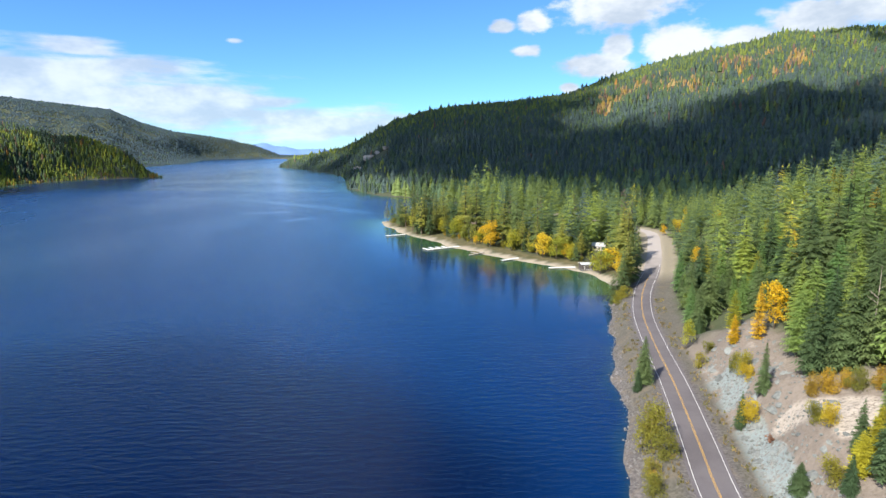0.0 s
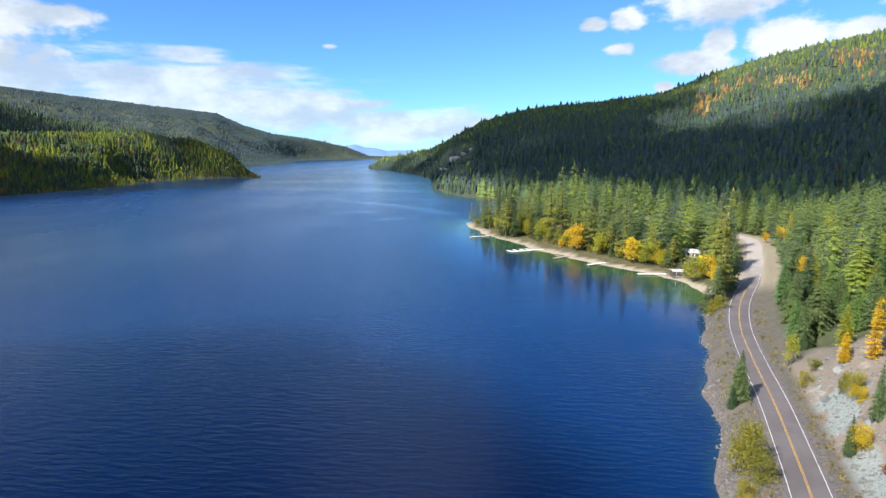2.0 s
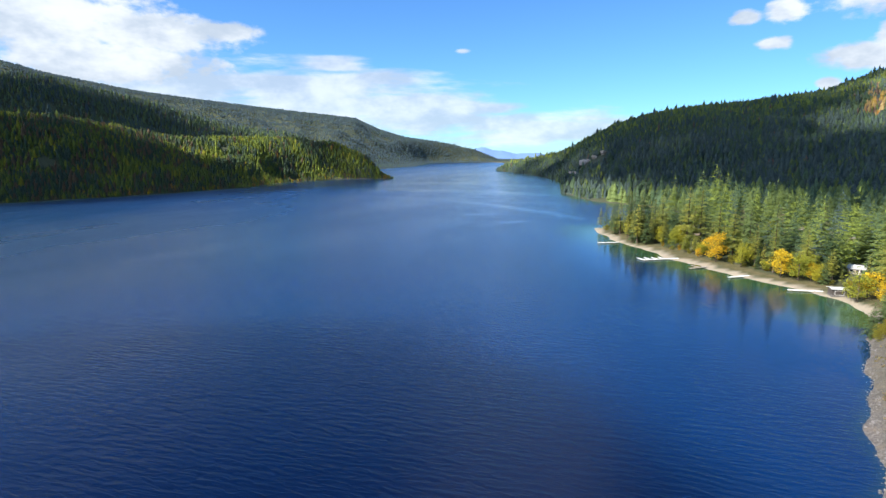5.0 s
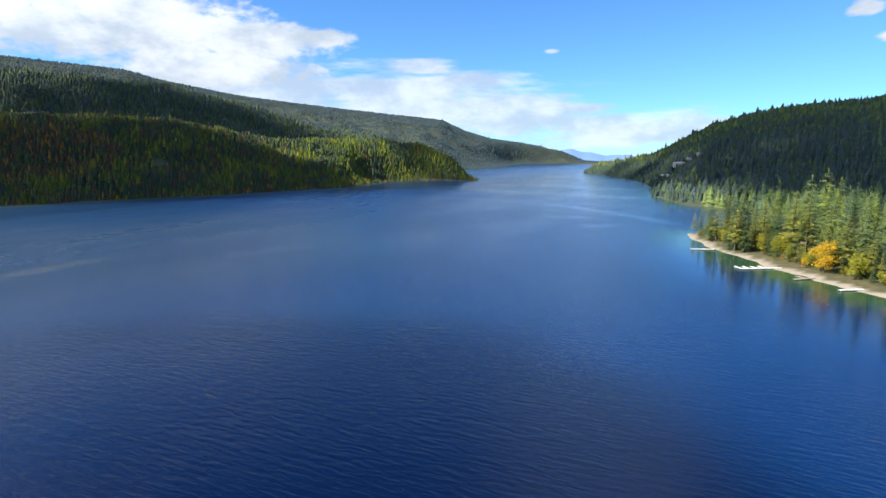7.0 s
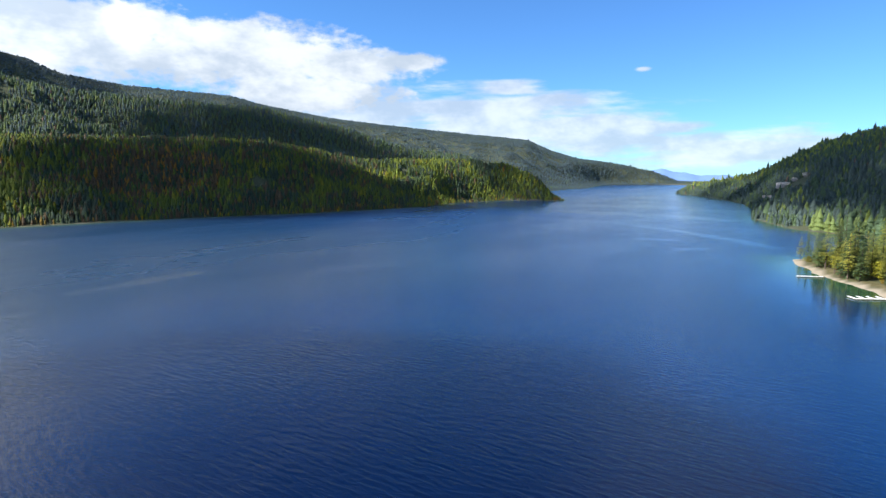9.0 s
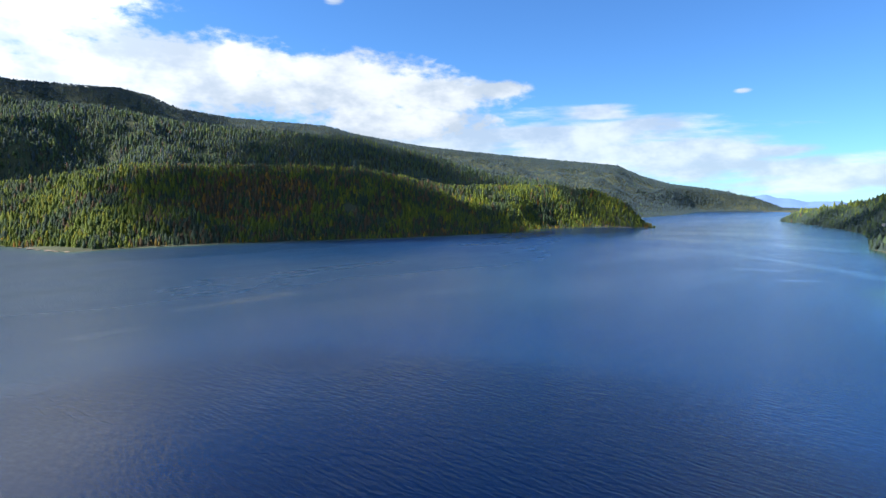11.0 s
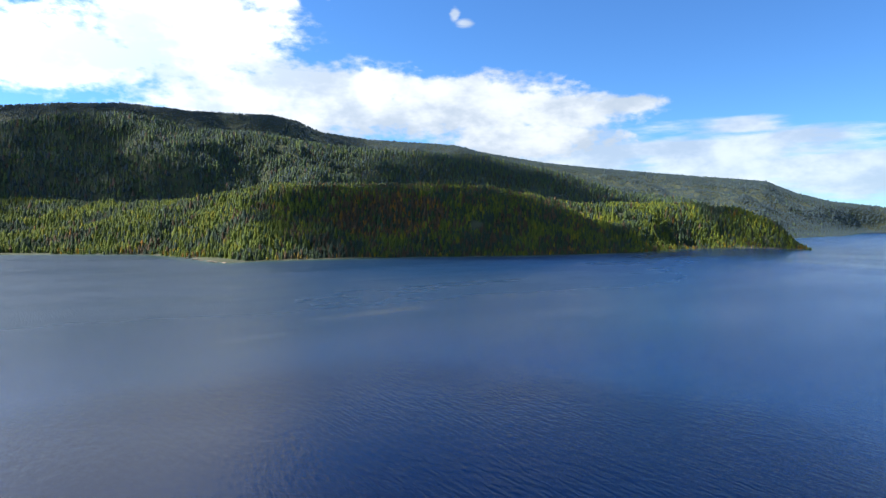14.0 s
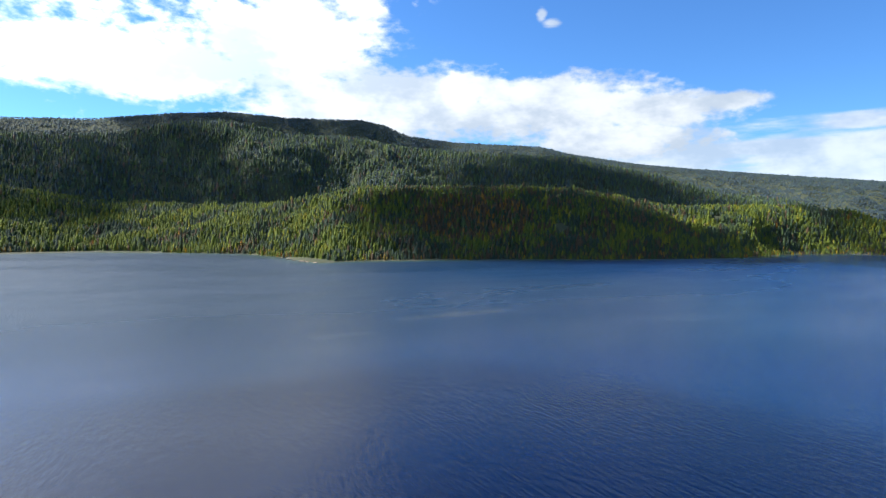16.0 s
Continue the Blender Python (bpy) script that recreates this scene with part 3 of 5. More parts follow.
def build_water():
    bearings = np.concatenate([np.arange(-40, 108, 0.5), np.arange(108, 320, 4.0)])
    radii = np.concatenate([[0.02, 12.0], 40 * 1.0122 ** np.arange(405), [6400]])
    x, y, quads = polar_grid(bearings, radii)
    gap = shore_gap(x, y)
    me = mesh_of("water", np.stack([x, y, 0 * x], 1), quads, WATER, True)
    a = me.attributes.new("shallow", "FLOAT", "POINT")
    reach = np.where(x < -500, 45.0, np.where(y > 235, 40.0, 5.0))
    a.data.foreach_set("value", (np.clip(1 + gap / reach, 0, 1) * np.where(x < -500, 0.6, np.where(y > 235, 1.0, 0.35))).astype(np.float32))
    lee = me.attributes.new("lee", "FLOAT", "POINT")
    lee.data.foreach_set("value", (np.clip(1 + gap / 105.0, 0, 1) * smooth(700, 560, y) * smooth(120, 230, y) * smooth(-85, -25, x)).astype(np.float32))
    slick = np.zeros(x.shape)
    for streak, wide in SLICKS:
        d = segment_distance(x + 0.25 * wide * wobble(x, y, 6 * wide, 3, 61), y + 0.25 * wide * wobble(x, y, 6 * wide, 3, 62), np.array(streak, float))[0]
        slick = np.maximum(slick, 1 - smooth(0, wide * 1.5, d))
    # the water is greener, and the breeze stronger, in the western bay than up the narrows
    bay_tint = me.attributes.new("bay_tint", "FLOAT", "POINT")
    bay_tint.data.foreach_set("value", (smooth(-40, -380, x + 40 * wobble(x, y, 200, 3, 65)) * smooth(700, 250, y)).astype(np.float32))
    narrows = smooth(330, 1000, y + 60 * wobble(x, y, 400, 3, 64)) * smooth(-800, -450, x)
    bay = smooth(-180, -520, x) * smooth(1000, 700, y)
    a = me.attributes.new("breeze", "FLOAT", "POINT")
    a.data.foreach_set("value", ((0.55 + 0.45 * smooth(120, 420, np.hypot(x, y))) * (1 + 0.7 * bay - 0.5 * narrows)).astype(np.float32))
    far_lanes = smooth(0.25, 0.95, wobble(x * 0.35, y * 1.6, 260, 4, 63)) * smooth(620, 900, y) * smooth(-700, -450, x)
    a = me.attributes.new("slick", "FLOAT", "POINT")
    a.data.foreach_set("value", np.maximum(slick, 0.8 * far_lanes).astype(np.float32))
    tagged(new("water", me), "deep blue lake water with wind ripples", "lake", kind="structure")


def build_far_mountains():
    """Mountains beyond the end of the lake, haze in their colour, as a long ridge with a back slope."""
    t = np.array(RANGE_FAR)
    az = np.linspace(0, 30, 160)
    top = EYE + 4800 * np.tan(np.radians(np.interp(az, t[:, 0], t[:, 1]))) + 5 * wobble(az * 80, az * 0, 300, 4, 9)
    rows = []
    for r, f in ((4600, 0.0), (4660, 0.35), (4730, 0.7), (4800, 1.0), (4950, 0.7)):
        a = np.radians(az)
        rows.append(np.stack([-np.sin(a) * r, np.cos(a) * r, np.maximum(top, 2) * f + (f > 0) * 3 * wobble(az * 90, az * 0 + r, 200, 3, 12) - (f == 0) * 2], 1))
    n = len(az)
    quads = [np.stack([np.arange(n - 1) + k * n, np.arange(1, n) + k * n, np.arange(1, n) + (k + 1) * n, np.arange(n - 1) + (k + 1) * n], 1)[:, ::-1] for k in range(len(rows) - 1)]
    me = mesh_of("backdrop", np.vstack(rows), np.vstack(quads), FAR_HAZE, True)
    tagged(new("backdrop", me), "far mountains beyond the end of the lake, blue haze put into their colour", "mountains", kind="structure")


build_ground()
build_water()
build_far_mountains()


def ribbon(name, line, offset, width, z, mat, label, category, lift=0.0):
    """A strip of paving or paint along a line."""
    t = np.gradient(line, axis=0)
    t /= np.linalg.norm(t, axis=1)[:, None]
    nrm = np.stack([t[:, 1], -t[:, 0]], 1)
    a, b = line + nrm * (offset - width / 2), line + nrm * (offset + width / 2)
    n = len(line)
    skirt = 0.25
    rows = [(a - nrm * 0.3, z - skirt), (a, z + lift), (b, z + lift), (b + nrm * 0.3, z - skirt)] if lift == 0 else [(a, z + lift), (b, z + lift)]
    v = np.vstack([np.c_[p, np.full(n, h)] for p, h in rows])
    f = [np.stack([np.arange(n - 1) + k * n, np.arange(n - 1) + (k + 1) * n, np.arange(1, n) + (k + 1) * n, np.arange(1, n) + k * n], 1)[:, ::-1] for k in range(len(rows) - 1)]
    return mesh_of(name, v, np.vstack(f), mat)


def build_road():
    line = curve_through(ROAD, 2.0)
    line = line[(line[:, 1] > -320)]
    road = tagged(new("road", ribbon("road", line, 0, 7.4, ROAD_Z + 0.12, ASPHALT, "", "")), "two-lane grey asphalt lakeside road", "road", kind="structure")
    for name, off, w, mat, label in (("edge_line", -3.1, 0.105, WHITE_PAINT, "white painted edge line"), ("edge_line", 3.1, 0.105, WHITE_PAINT, "white painted edge line"),
                                     ("centre_line", -0.12, 0.09, YELLOW_PAINT, "yellow painted centre line"), ("centre_line", 0.12, 0.09, YELLOW_PAINT, "yellow painted centre line")):
        o = new(name, ribbon(name, line[line[:, 1] < (262 if off < 0.2 else 285)], off, w, ROAD_Z + 0.12, mat, "", "", lift=0.006))
        o.parent = road
        tagged(o, label)


build_road()

# ------------------------------------------------------------------ woods on the mountains
DARK_FIR, FIR, OLIVE, LIME, LARCH, RUST, DEAD, GOLD = (
    (0.1, 0.145, 0.132), (0.115, 0.175, 0.095), (0.175, 0.23, 0.08), (0.25, 0.305, 0.07), (0.38, 0.36, 0.06),
    (0.5, 0.27, 0.08), (0.21, 0.15, 0.115), (0.66, 0.43, 0.035))
# the first: fir green with the distance's blue haze put into it
HAZY_FIR, AMBER, TAN = (0.085, 0.126, 0.148), (0.42, 0.29, 0.08), (0.44, 0.32, 0.14)


def spire(tiers, sides, seed):
    """A conifer for the distance, 1 high: jagged skirts one above the other."""
    rng = np.random.RandomState(seed)
    v, f = [], []
    for k in range(tiers):
        lo, hi = k / tiers * 0.92, min(1.0, (k + 1.75) / tiers)
        rad = 0.21 * (1 - lo) ** 0.75
        base = len(v)
        v.append((rng.uniform(-0.01, 0.01), rng.uniform(-0.01, 0.01), hi))
        ph = rng.uniform(0, 6)
        for s in range(sides):
            a = ph + 6.2832 * s / sides
            q = rad * rng.uniform(0.65, 1.25)
            v.append((q * math.cos(a), q * math.sin(a), lo + rng.uniform(-0.04, 0.05)))
        for s in range(sides):
            f.append((base, base + 1 + s, base + 1 + (s + 1) % sides))
    return np.array(v), np.array(f)


def stand(name, x, y, z, height, girth, rgb, shapes, label):
    """A wood too thick to count: every tree its own spire, all in one mesh."""
    rng = np.random.RandomState(len(x))
    vs, fs, cs, base = [], [], [], 0
    pick = rng.randint(0, len(shapes), len(x))
    for k, (tv, tf) in enumerate(shapes):
        m = pick == k
        n = m.sum()
        if not n:
            continue
        a = rng.uniform(0, 6.283, n)
        c, s = np.cos(a)[:, None], np.sin(a)[:, None]
        hh, gg = height[m][:, None], girth[m][:, None]
        px = (tv[:, 0] * c - tv[:, 1] * s) * hh * gg + x[m][:, None]
        py = (tv[:, 0] * s + tv[:, 1] * c) * hh * gg + y[m][:, None]
        pz = tv[:, 2] * hh + z[m][:, None] - 0.5
        vs.append(np.stack([px, py, pz], -1).reshape(-1, 3))
        fs.append((tf[None] + (base + np.arange(n) * len(tv))[:, None, None]).reshape(-1, 3))
        cs.append(np.repeat(rgb[m], len(tv), 0))
        base += n * len(tv)
    me = mesh_of(name, np.vstack(vs), np.vstack(fs), WOODS, True)
    paint(me, "tint", np.vstack(cs))
    return tagged(new(name, me), label, "woods", kind="stuff")


def scatter(x0, x1, y0, y1, gap, seed):
    rng = np.random.RandomState(seed)
    gx, gy = np.meshgrid(np.arange(x0, x1, gap), np.arange(y0, y1, gap))
    x, y = gx.ravel(), gy.ravel()
    return x + rng.uniform(-0.85, 0.85, x.size) * gap, y + rng.uniform(-0.85, 0.85, x.size) * gap, rng


def palette(rng, n, shares):
    cols = np.array([c for c, _ in shares])
    w = np.array([s for _, s in shares], float)
    return cols[rng.choice(len(cols), n, p=w / w.sum())] * rng.uniform(0.87, 1.14, (n, 1))


SPIRES_FAR = [spire(2, 4, k) for k in range(5)]
SPIRES_MID = [spire(3, 5, 10 + k) for k in range(6)]
SPIRES_NEAR = [spire(5, 6, 20 + k) for k in range(8)]


def clearing(x, y, seed, size=160):
    return wobble(x, y, size, 4, seed)


def woods_of(name, box, gap, layer, keep, shares, shapes, tall, seed, label, patches=None):
    x, y, rng = scatter(*box, gap, seed)
    s = land(x, y)
    u = s["layers"][layer]
    # the tallest range at a place owns it
    own = np.ones(x.shape, bool)
    for k in range(len(s["layers"])):
        if k > layer:
            own &= s["layers"][k] < 0
    rooted = (u > keep[0]) & (u < keep[1])
    if layer == 0:
        # the low ground between the foot of the slope and the water
        rooted |= (u < keep[0]) & (s["gap"] < 140) & (s["r"] > 800) & (s["az"] > 0)
    if layer == 3:
        rooted |= (u < keep[0]) & (s["r"] > 2000) & (s["az"] > 17) & (s["az"] < 33)
    m = own & rooted & (s["gap"] > 1.5) & (s["az"] > keep[2]) & (s["az"] < keep[3]) & (clearing(x, y, seed) < 1.25)
    if layer == 0:
        # open rock below the cliffs
        m &= ~((s["az"] > 5.2) & (s["az"] < 8.3) & (s["r"] > 1150) & (s["r"] < 1285))
    x, y, z, gap_ = x[m], y[m], s["z"][m], s["gap"][m]
    rgb = palette(rng, len(x), shares)
    if patches:
        rgb = patches(x, y, s["az"][m], u[m], gap_, rng, rgb)
    h = tall * (0.5 + 0.7 * rng.uniform(size=len(x)) ** 0.8) * (0.85 + 0.25 * smooth(-1, 1, wobble(x, y, 90, 3, seed + 1)))
    h *= np.where(rng.uniform(size=len(x)) < 0.05, 1.45, 1.0)
    h = np.where((gap_ < 26) & (rgb[:, 0] > 0.25), h * 0.85, h)
    h *= 0.6 + 0.4 * smooth(2, 26, gap_)
    g = rng.uniform(0.8, 1.25, len(x)) * (4.6 if layer == 3 else 1.2 if layer == 0 else 1.25)
    return stand(name, x, y, z, h, g, rgb, shapes, label)


def autumn_east(x, y, az, u, gap, rng, rgb):
    """Larches turning on the upper shoulder, and scree."""
    low = (u < 0.5) & (rng.uniform(size=len(x)) < 0.75)
    rgb = np.where(low[:, None], palette(rng, len(x), ((DARK_FIR, 3), (FIR, 1.2))), rgb)
    band = (np.abs(az + 23) < 8.5) & (u > 0.46) & (u < 0.73) & (wobble(x, y, 150, 3, 33) + 0.6 * rng.uniform(-1, 1, len(x)) > 0.45)
    rgb = np.where(band[:, None], palette(rng, len(x), ((TAN, 3.5), (DEAD, 2.5), (AMBER, 1), (RUST, 0.4), (OLIVE, 1.5))), rgb)
    top = (u > 0.7) & ~band & (rng.uniform(size=len(x)) < 0.45)
    return np.where(top[:, None], palette(rng, len(x), ((LIME, 2), (OLIVE, 2))), rgb)


def autumn_front(x, y, az, u, gap, rng, rgb):
    # groves of one kind, dark fir by bright larch
    grove = wobble(x, y, 140, 4, 43) + 0.35 * rng.uniform(-1, 1, len(x))
    rgb = np.where((grove > 0.45)[:, None], palette(rng, len(x), ((LIME, 3), (OLIVE, 2), (LARCH, 0.8))), rgb)
    rgb = np.where((grove < -0.35)[:, None], palette(rng, len(x), ((DARK_FIR, 3), (FIR, 2), (DEAD, 0.5))), rgb)
    shore = (gap < 22) & (wobble(x, y, 60, 3, 44) > -0.1) & (rng.uniform(size=len(x)) < 0.4)
    rgb = np.where(shore[:, None], palette(rng, len(x), ((GOLD, 1), (RUST, 1), (AMBER, 3.5), (LARCH, 2), (DEAD, 1.5))), rgb)
    # dull tone of the cloud-shaded stretch, put into the tree colours
    grey = (az > 43) & (az < 74) & (wobble(x, y, 110, 3, 45) > -0.2) & (rng.uniform(size=len(x)) < 0.4)
    rgb = np.where(grey[:, None], palette(rng, len(x), ((DEAD, 3), (DARK_FIR, 2))), rgb)
    dead = (wobble(x, y, 130, 3, 41) > 0.95) & (rng.uniform(size=len(x)) < 0.3)
    rgb = np.where(dead[:, None], palette(rng, len(x), ((DEAD, 3), (RUST, 0.4))), rgb)
    slide = (np.hypot(x + 905, (y - 450) * 0.7) < 75) & (rng.uniform(size=len(x)) < 0.55)
    rgb = np.where(slide[:, None], palette(rng, len(x), ((DEAD, 3), (RUST, 1))), rgb)
    return rgb * (0.76, 0.78, 0.6)


GREENS = ((DARK_FIR, 3), (FIR, 4), (OLIVE, 1.6), (LIME, 0.2), (DEAD, 0.15))
LEAFY = ((DARK_FIR, 1.2), (FIR, 2.6), (OLIVE, 4), (LIME, 4), (LARCH, 0.6), (DEAD, 0.15))
woods_of("east_woods", (-700, 1500, 640, 2400), 6.0, 0, (0.03, 1.05, -40, 17), GREENS, SPIRES_MID, 17, 1, "dark conifer woods on the mountain with turning larches", autumn_east)
woods_of("front_woods", (-1750, -540, -380, 1560), 4.3, 1, (-0.9, 1.08, 24, 106), LEAFY, SPIRES_MID, 12, 2, "sunlit conifer woods above the far shore", autumn_front)
woods_of("middle_woods", (-2150, -900, -560, 1700), 6.6, 2, (0.08, 1.03, 30, 106), ((HAZY_FIR, 1.2), (DARK_FIR, 3), (FIR, 4), (OLIVE, 1.6), (DEAD, 0.2)), SPIRES_MID, 13.5, 3, "conifer woods on the mountain across the lake")
woods_of("back_woods", (-3500, -500, -850, 4450), 9.0, 3, (0.0, 1.02, 9, 106), ((HAZY_FIR, 9), (DARK_FIR, 2), (FIR, 0.6)), SPIRES_FAR, 6.0, 4, "distant conifer woods on the high ridge")

# ------------------------------------------------------------------ unseen clouds overhead, placed for their shadows on the slopes and near water


def puff_arrays(n=9):
    """A unit ball as a grid of rings."""
    th, ph = np.linspace(0, math.pi, n), np.linspace(0, 2 * math.pi, 2 * n, endpoint=False)
    t, p = np.meshgrid(th, ph, indexing="ij")
    v = np.stack([np.sin(t) * np.cos(p), np.sin(t) * np.sin(p), np.cos(t)], -1).reshape(-1, 3)
    i, j = np.meshgrid(np.arange(n - 1), np.arange(2 * n), indexing="ij")
    a, b = i * 2 * n + j, i * 2 * n + (j + 1) % (2 * n)
    return v, np.stack([a, a + 2 * n, b + 2 * n, b], -1).reshape(-1, 4)


def cumulus(spots, deck, seed):
    """One cloud of many puffs over the given bearings, distances and radii of its shadow on the ground."""
    rng = np.random.RandomState(seed)
    bv, bf = puff_arrays()
    vs, fs, base = [], [], 0
    for az, r, rad, ground in spots:
        px, py = -math.sin(radians(az)) * r, math.cos(radians(az)) * r
        drift = (deck - ground) / TO_SUN.z
        cx, cy = px + TO_SUN.x * drift, py + TO_SUN.y * drift
        lobes = [(0, 0, 0.8)] + [(math.cos(a) * 0.62, math.sin(a) * 0.62, rng.uniform(0.28, 0.46)) for a in np.arange(0, 6.28, 0.75) + rng.uniform(0, 1)]
        for lx, ly, lr in lobes:
            v = bv * rad * lr
            lump = 1 + 0.16 * wobble(v[:, 0] + cx + lx * 50, v[:, 1] + v[:, 2] + cy, rad * lr * 0.9, 3, seed + 1)
            v = v * lump[:, None]
            v[:, 2] = np.where(v[:, 2] < 0, v[:, 2] * 0.15, v[:, 2] * 0.45)
            vs.append(v + (cx + lx * rad, cy + ly * rad, deck))
            fs.append(bf + base)
            base += len(bv)
    me = mesh_of("cumulus_cloud", np.vstack(vs), np.vstack(fs), CLOUD, True)
    tagged(new("cumulus_cloud", me), "white fair-weather cumulus cloud, out of view, placed for its shadow", "cloud", kind="structure")


cumulus([(-41, 1000, 400, 90), (-32, 930, 370, 80), (-24, 770, 300, 60), (-16, 780, 280, 50), (-9, 930, 290, 60), (-1, 1150, 370, 60), (-10, 1900, 230, 250), (-8, 1600, 260, 160), (3, 1880, 240, 120), (-14, 2000, 150, 280), (7, 1350, 360, 40),
         (-4, 1500, 330, 130), (1, 1700, 380, 150), (-4, 2000, 300, 190), (9, 1750, 300, 40)], 1500, 1)
cumulus([(-36, 2050, 200, 330), (-42, 1900, 260, 320)], 1500, 2)
cumulus([(70, 930, 110, 40), (66, 950, 130, 50), (62, 980, 160, 60), (57, 1000, 190, 60), (51, 1010, 190, 60), (46, 1060, 160, 50), (42, 1080, 110, 40),
         (63, 1640, 200, 170), (57, 1690, 250, 170), (51, 1720, 250, 160), (45, 1720, 220, 140), (57, 1420, 150, 110), (50, 1450, 170, 110)], 1500, 3)
cumulus([(99, 1700, 250, 200), (104, 1500, 190, 180), (91, 1640, 220, 200), (84, 1560, 150, 150), (91, 1960, 170, 260)], 1500, 4)
cumulus([(28.5, 1440, 90, 20), (31, 1560, 90, 40)], 1500, 5)
# an unseen cloud added only to darken the water close by
cumulus([(31, 115, 70, 0), (62, 150, 100, 0), (45, 60, 50, 0), (85, 130, 90, 0), (40, 150, 75, 0), (12, 95, 38, 0)], 1500, 7)
cumulus([(70, 3100, 260, 420), (76, 3150, 300, 450), (83, 3150, 300, 460), (90, 3200, 300, 440)], 1500, 6)

# ------------------------------------------------------------------ trees that can be told apart


def conifer_arrays(seed, whorls, per, leaf, radius=0.15, bare=0.06, sag=0.45, taper=0.85):
    """The crown of a fir, 1 high: whorls of sagging boughs, each feathered with sprays."""
    rng = np.random.RandomState(seed)
    v, f = [], []
    for w in range(whorls):
        q = (w + rng.uniform(-0.3, 0.3)) / whorls
        z = bare + (1 - bare) * max(0.0, q) ** 0.92
        full = radius * (1 - z) ** taper * (0.6 + 0.4 * min(1.0, (z - bare) / 0.14 + 0.35))
        ph = rng.uniform(0, 6.283)
        for b in range(per):
            a = ph + 6.283 * (b + rng.uniform(-0.3, 0.3)) / per
            ln = full * rng.uniform(0.6, 1.22) + 0.006
            c, s = math.cos(a), math.sin(a)
            z0 = z + rng.uniform(-0.85, 0.85) / whorls
            lift = rng.uniform(0.05, 0.3)
            for j in range(leaf):
                s0, s1 = 0.12 + 0.88 * j / leaf, 0.12 + 0.88 * (j + 1) / leaf
                p0 = (ln * s0 * c, ln * s0 * s, z0 + ln * (lift * s0 - sag * s0 * s0))
                p1 = (ln * s1 * c, ln * s1 * s, z0 + ln * (lift * s1 - sag * s1 * s1))
                wd = ln * (0.36 * (1 - s0) + 0.12) * rng.uniform(0.7, 1.3)
                for side in (-1, 1):
                    m = 0.35 * s0 + 0.65 * s1 + 0.12
                    tip = (ln * m * c - side * wd * s, ln * m * s + side * wd * c, z0 + ln * (lift * m - sag * m * m) - wd * rng.uniform(0.1, 0.5))
                    k = len(v)
                    v += [p0, p1, tip]
                    f.append((k, k + 1, k + 2))
    k = len(v)
    t = 0.012
    v += [(t, 0, 0.94), (-t * 0.5, t * 0.87, 0.94), (-t * 0.5, -t * 0.87, 0.94), (0, 0, 1.01)]
    f += [(k, k + 1, k + 3), (k + 1, k + 2, k + 3), (k + 2, k, k + 3)]
    return np.array(v), np.array(f)


def leafy_arrays(seed, lumps, leaves, size, width=0.36, low=0.16):
    """The crown of a broad-leaved tree, 1 high: leaf sprays crowded on uneven lumps."""
    rng = np.random.RandomState(seed)
    v, f = [], []
    for _ in range(lumps):
        a, z = rng.uniform(0, 6.283), rng.uniform(low + 0.1, 0.86)
        out = width * rng.uniform(0.1, 0.75) * math.sin(math.pi * min(1, (z - low) / (1 - low) * 0.85 + 0.12))
        c = np.array([math.cos(a) * out, math.sin(a) * out, z])
        rad = np.array([1, 1, 0.85]) * rng.uniform(0.1, 0.19) * (width / 0.36)
        for _ in range(leaves):
            d = rng.normal(size=3)
            d /= np.linalg.norm(d)
            p = c + d * rad * rng.uniform(0.65, 1.1)
            p[2] = max(p[2], 0.02)
            e = rng.normal(size=(2, 3))
            e /= np.linalg.norm(e, axis=1)[:, None]
            e *= size * rng.uniform(0.6, 1.3)
            k = len(v)
            v += [p - e[0] * 0.5, p + e[1], p + e[0] * 0.6]
            f.append((k, k + 1, k + 2))
    return np.array(v), np.array(f)


def trunk_arrays(seed, radius=0.011, top=0.97, limbs=0, low=0.25, sides=7):
    """A tapered trunk, 1 high, with limbs where wanted."""
    rng = np.random.RandomState(seed)
    v, f = [], []

    def tube(p0, p1, r0, r1, n=4):
        base = len(v)
        d = np.subtract(p1, p0)
        side = np.cross(d, (0.3, 0.9, 0.1))
        side /= np.linalg.norm(side)
        up = np.cross(d, side)
        up /= np.linalg.norm(up)
        for k in range(n + 1):
            t = k / n
            c = np.array(p0) + d * t + (rng.uniform(-0.004, 0.004, 3) if 0 < k < n else 0)
            for s in range(sides):
                a = 6.283 * s / sides
                v.append(tuple(c + (side * math.cos(a) + up * math.sin(a)) * (r0 + (r1 - r0) * t)))
        for k in range(n):
            for s in range(sides):
                a, b = base + k * sides + s, base + k * sides + (s + 1) % sides
                f.append((a, b, b + sides, a + sides))

    tube((0, 0, -0.04), (0, 0, top), radius, radius * 0.12, 6)
    for _ in range(limbs):
        a, z = rng.uniform(0, 6.283), rng.uniform(low, 0.75)
        ln = rng.uniform(0.12, 0.26) * (1.1 - z)
        tube((0, 0, z), (math.cos(a) * ln, math.sin(a) * ln, z + ln * rng.uniform(0.1, 0.9)), radius * 0.4, radius * 0.08, 2)
    return np.array(v), np.array(f)


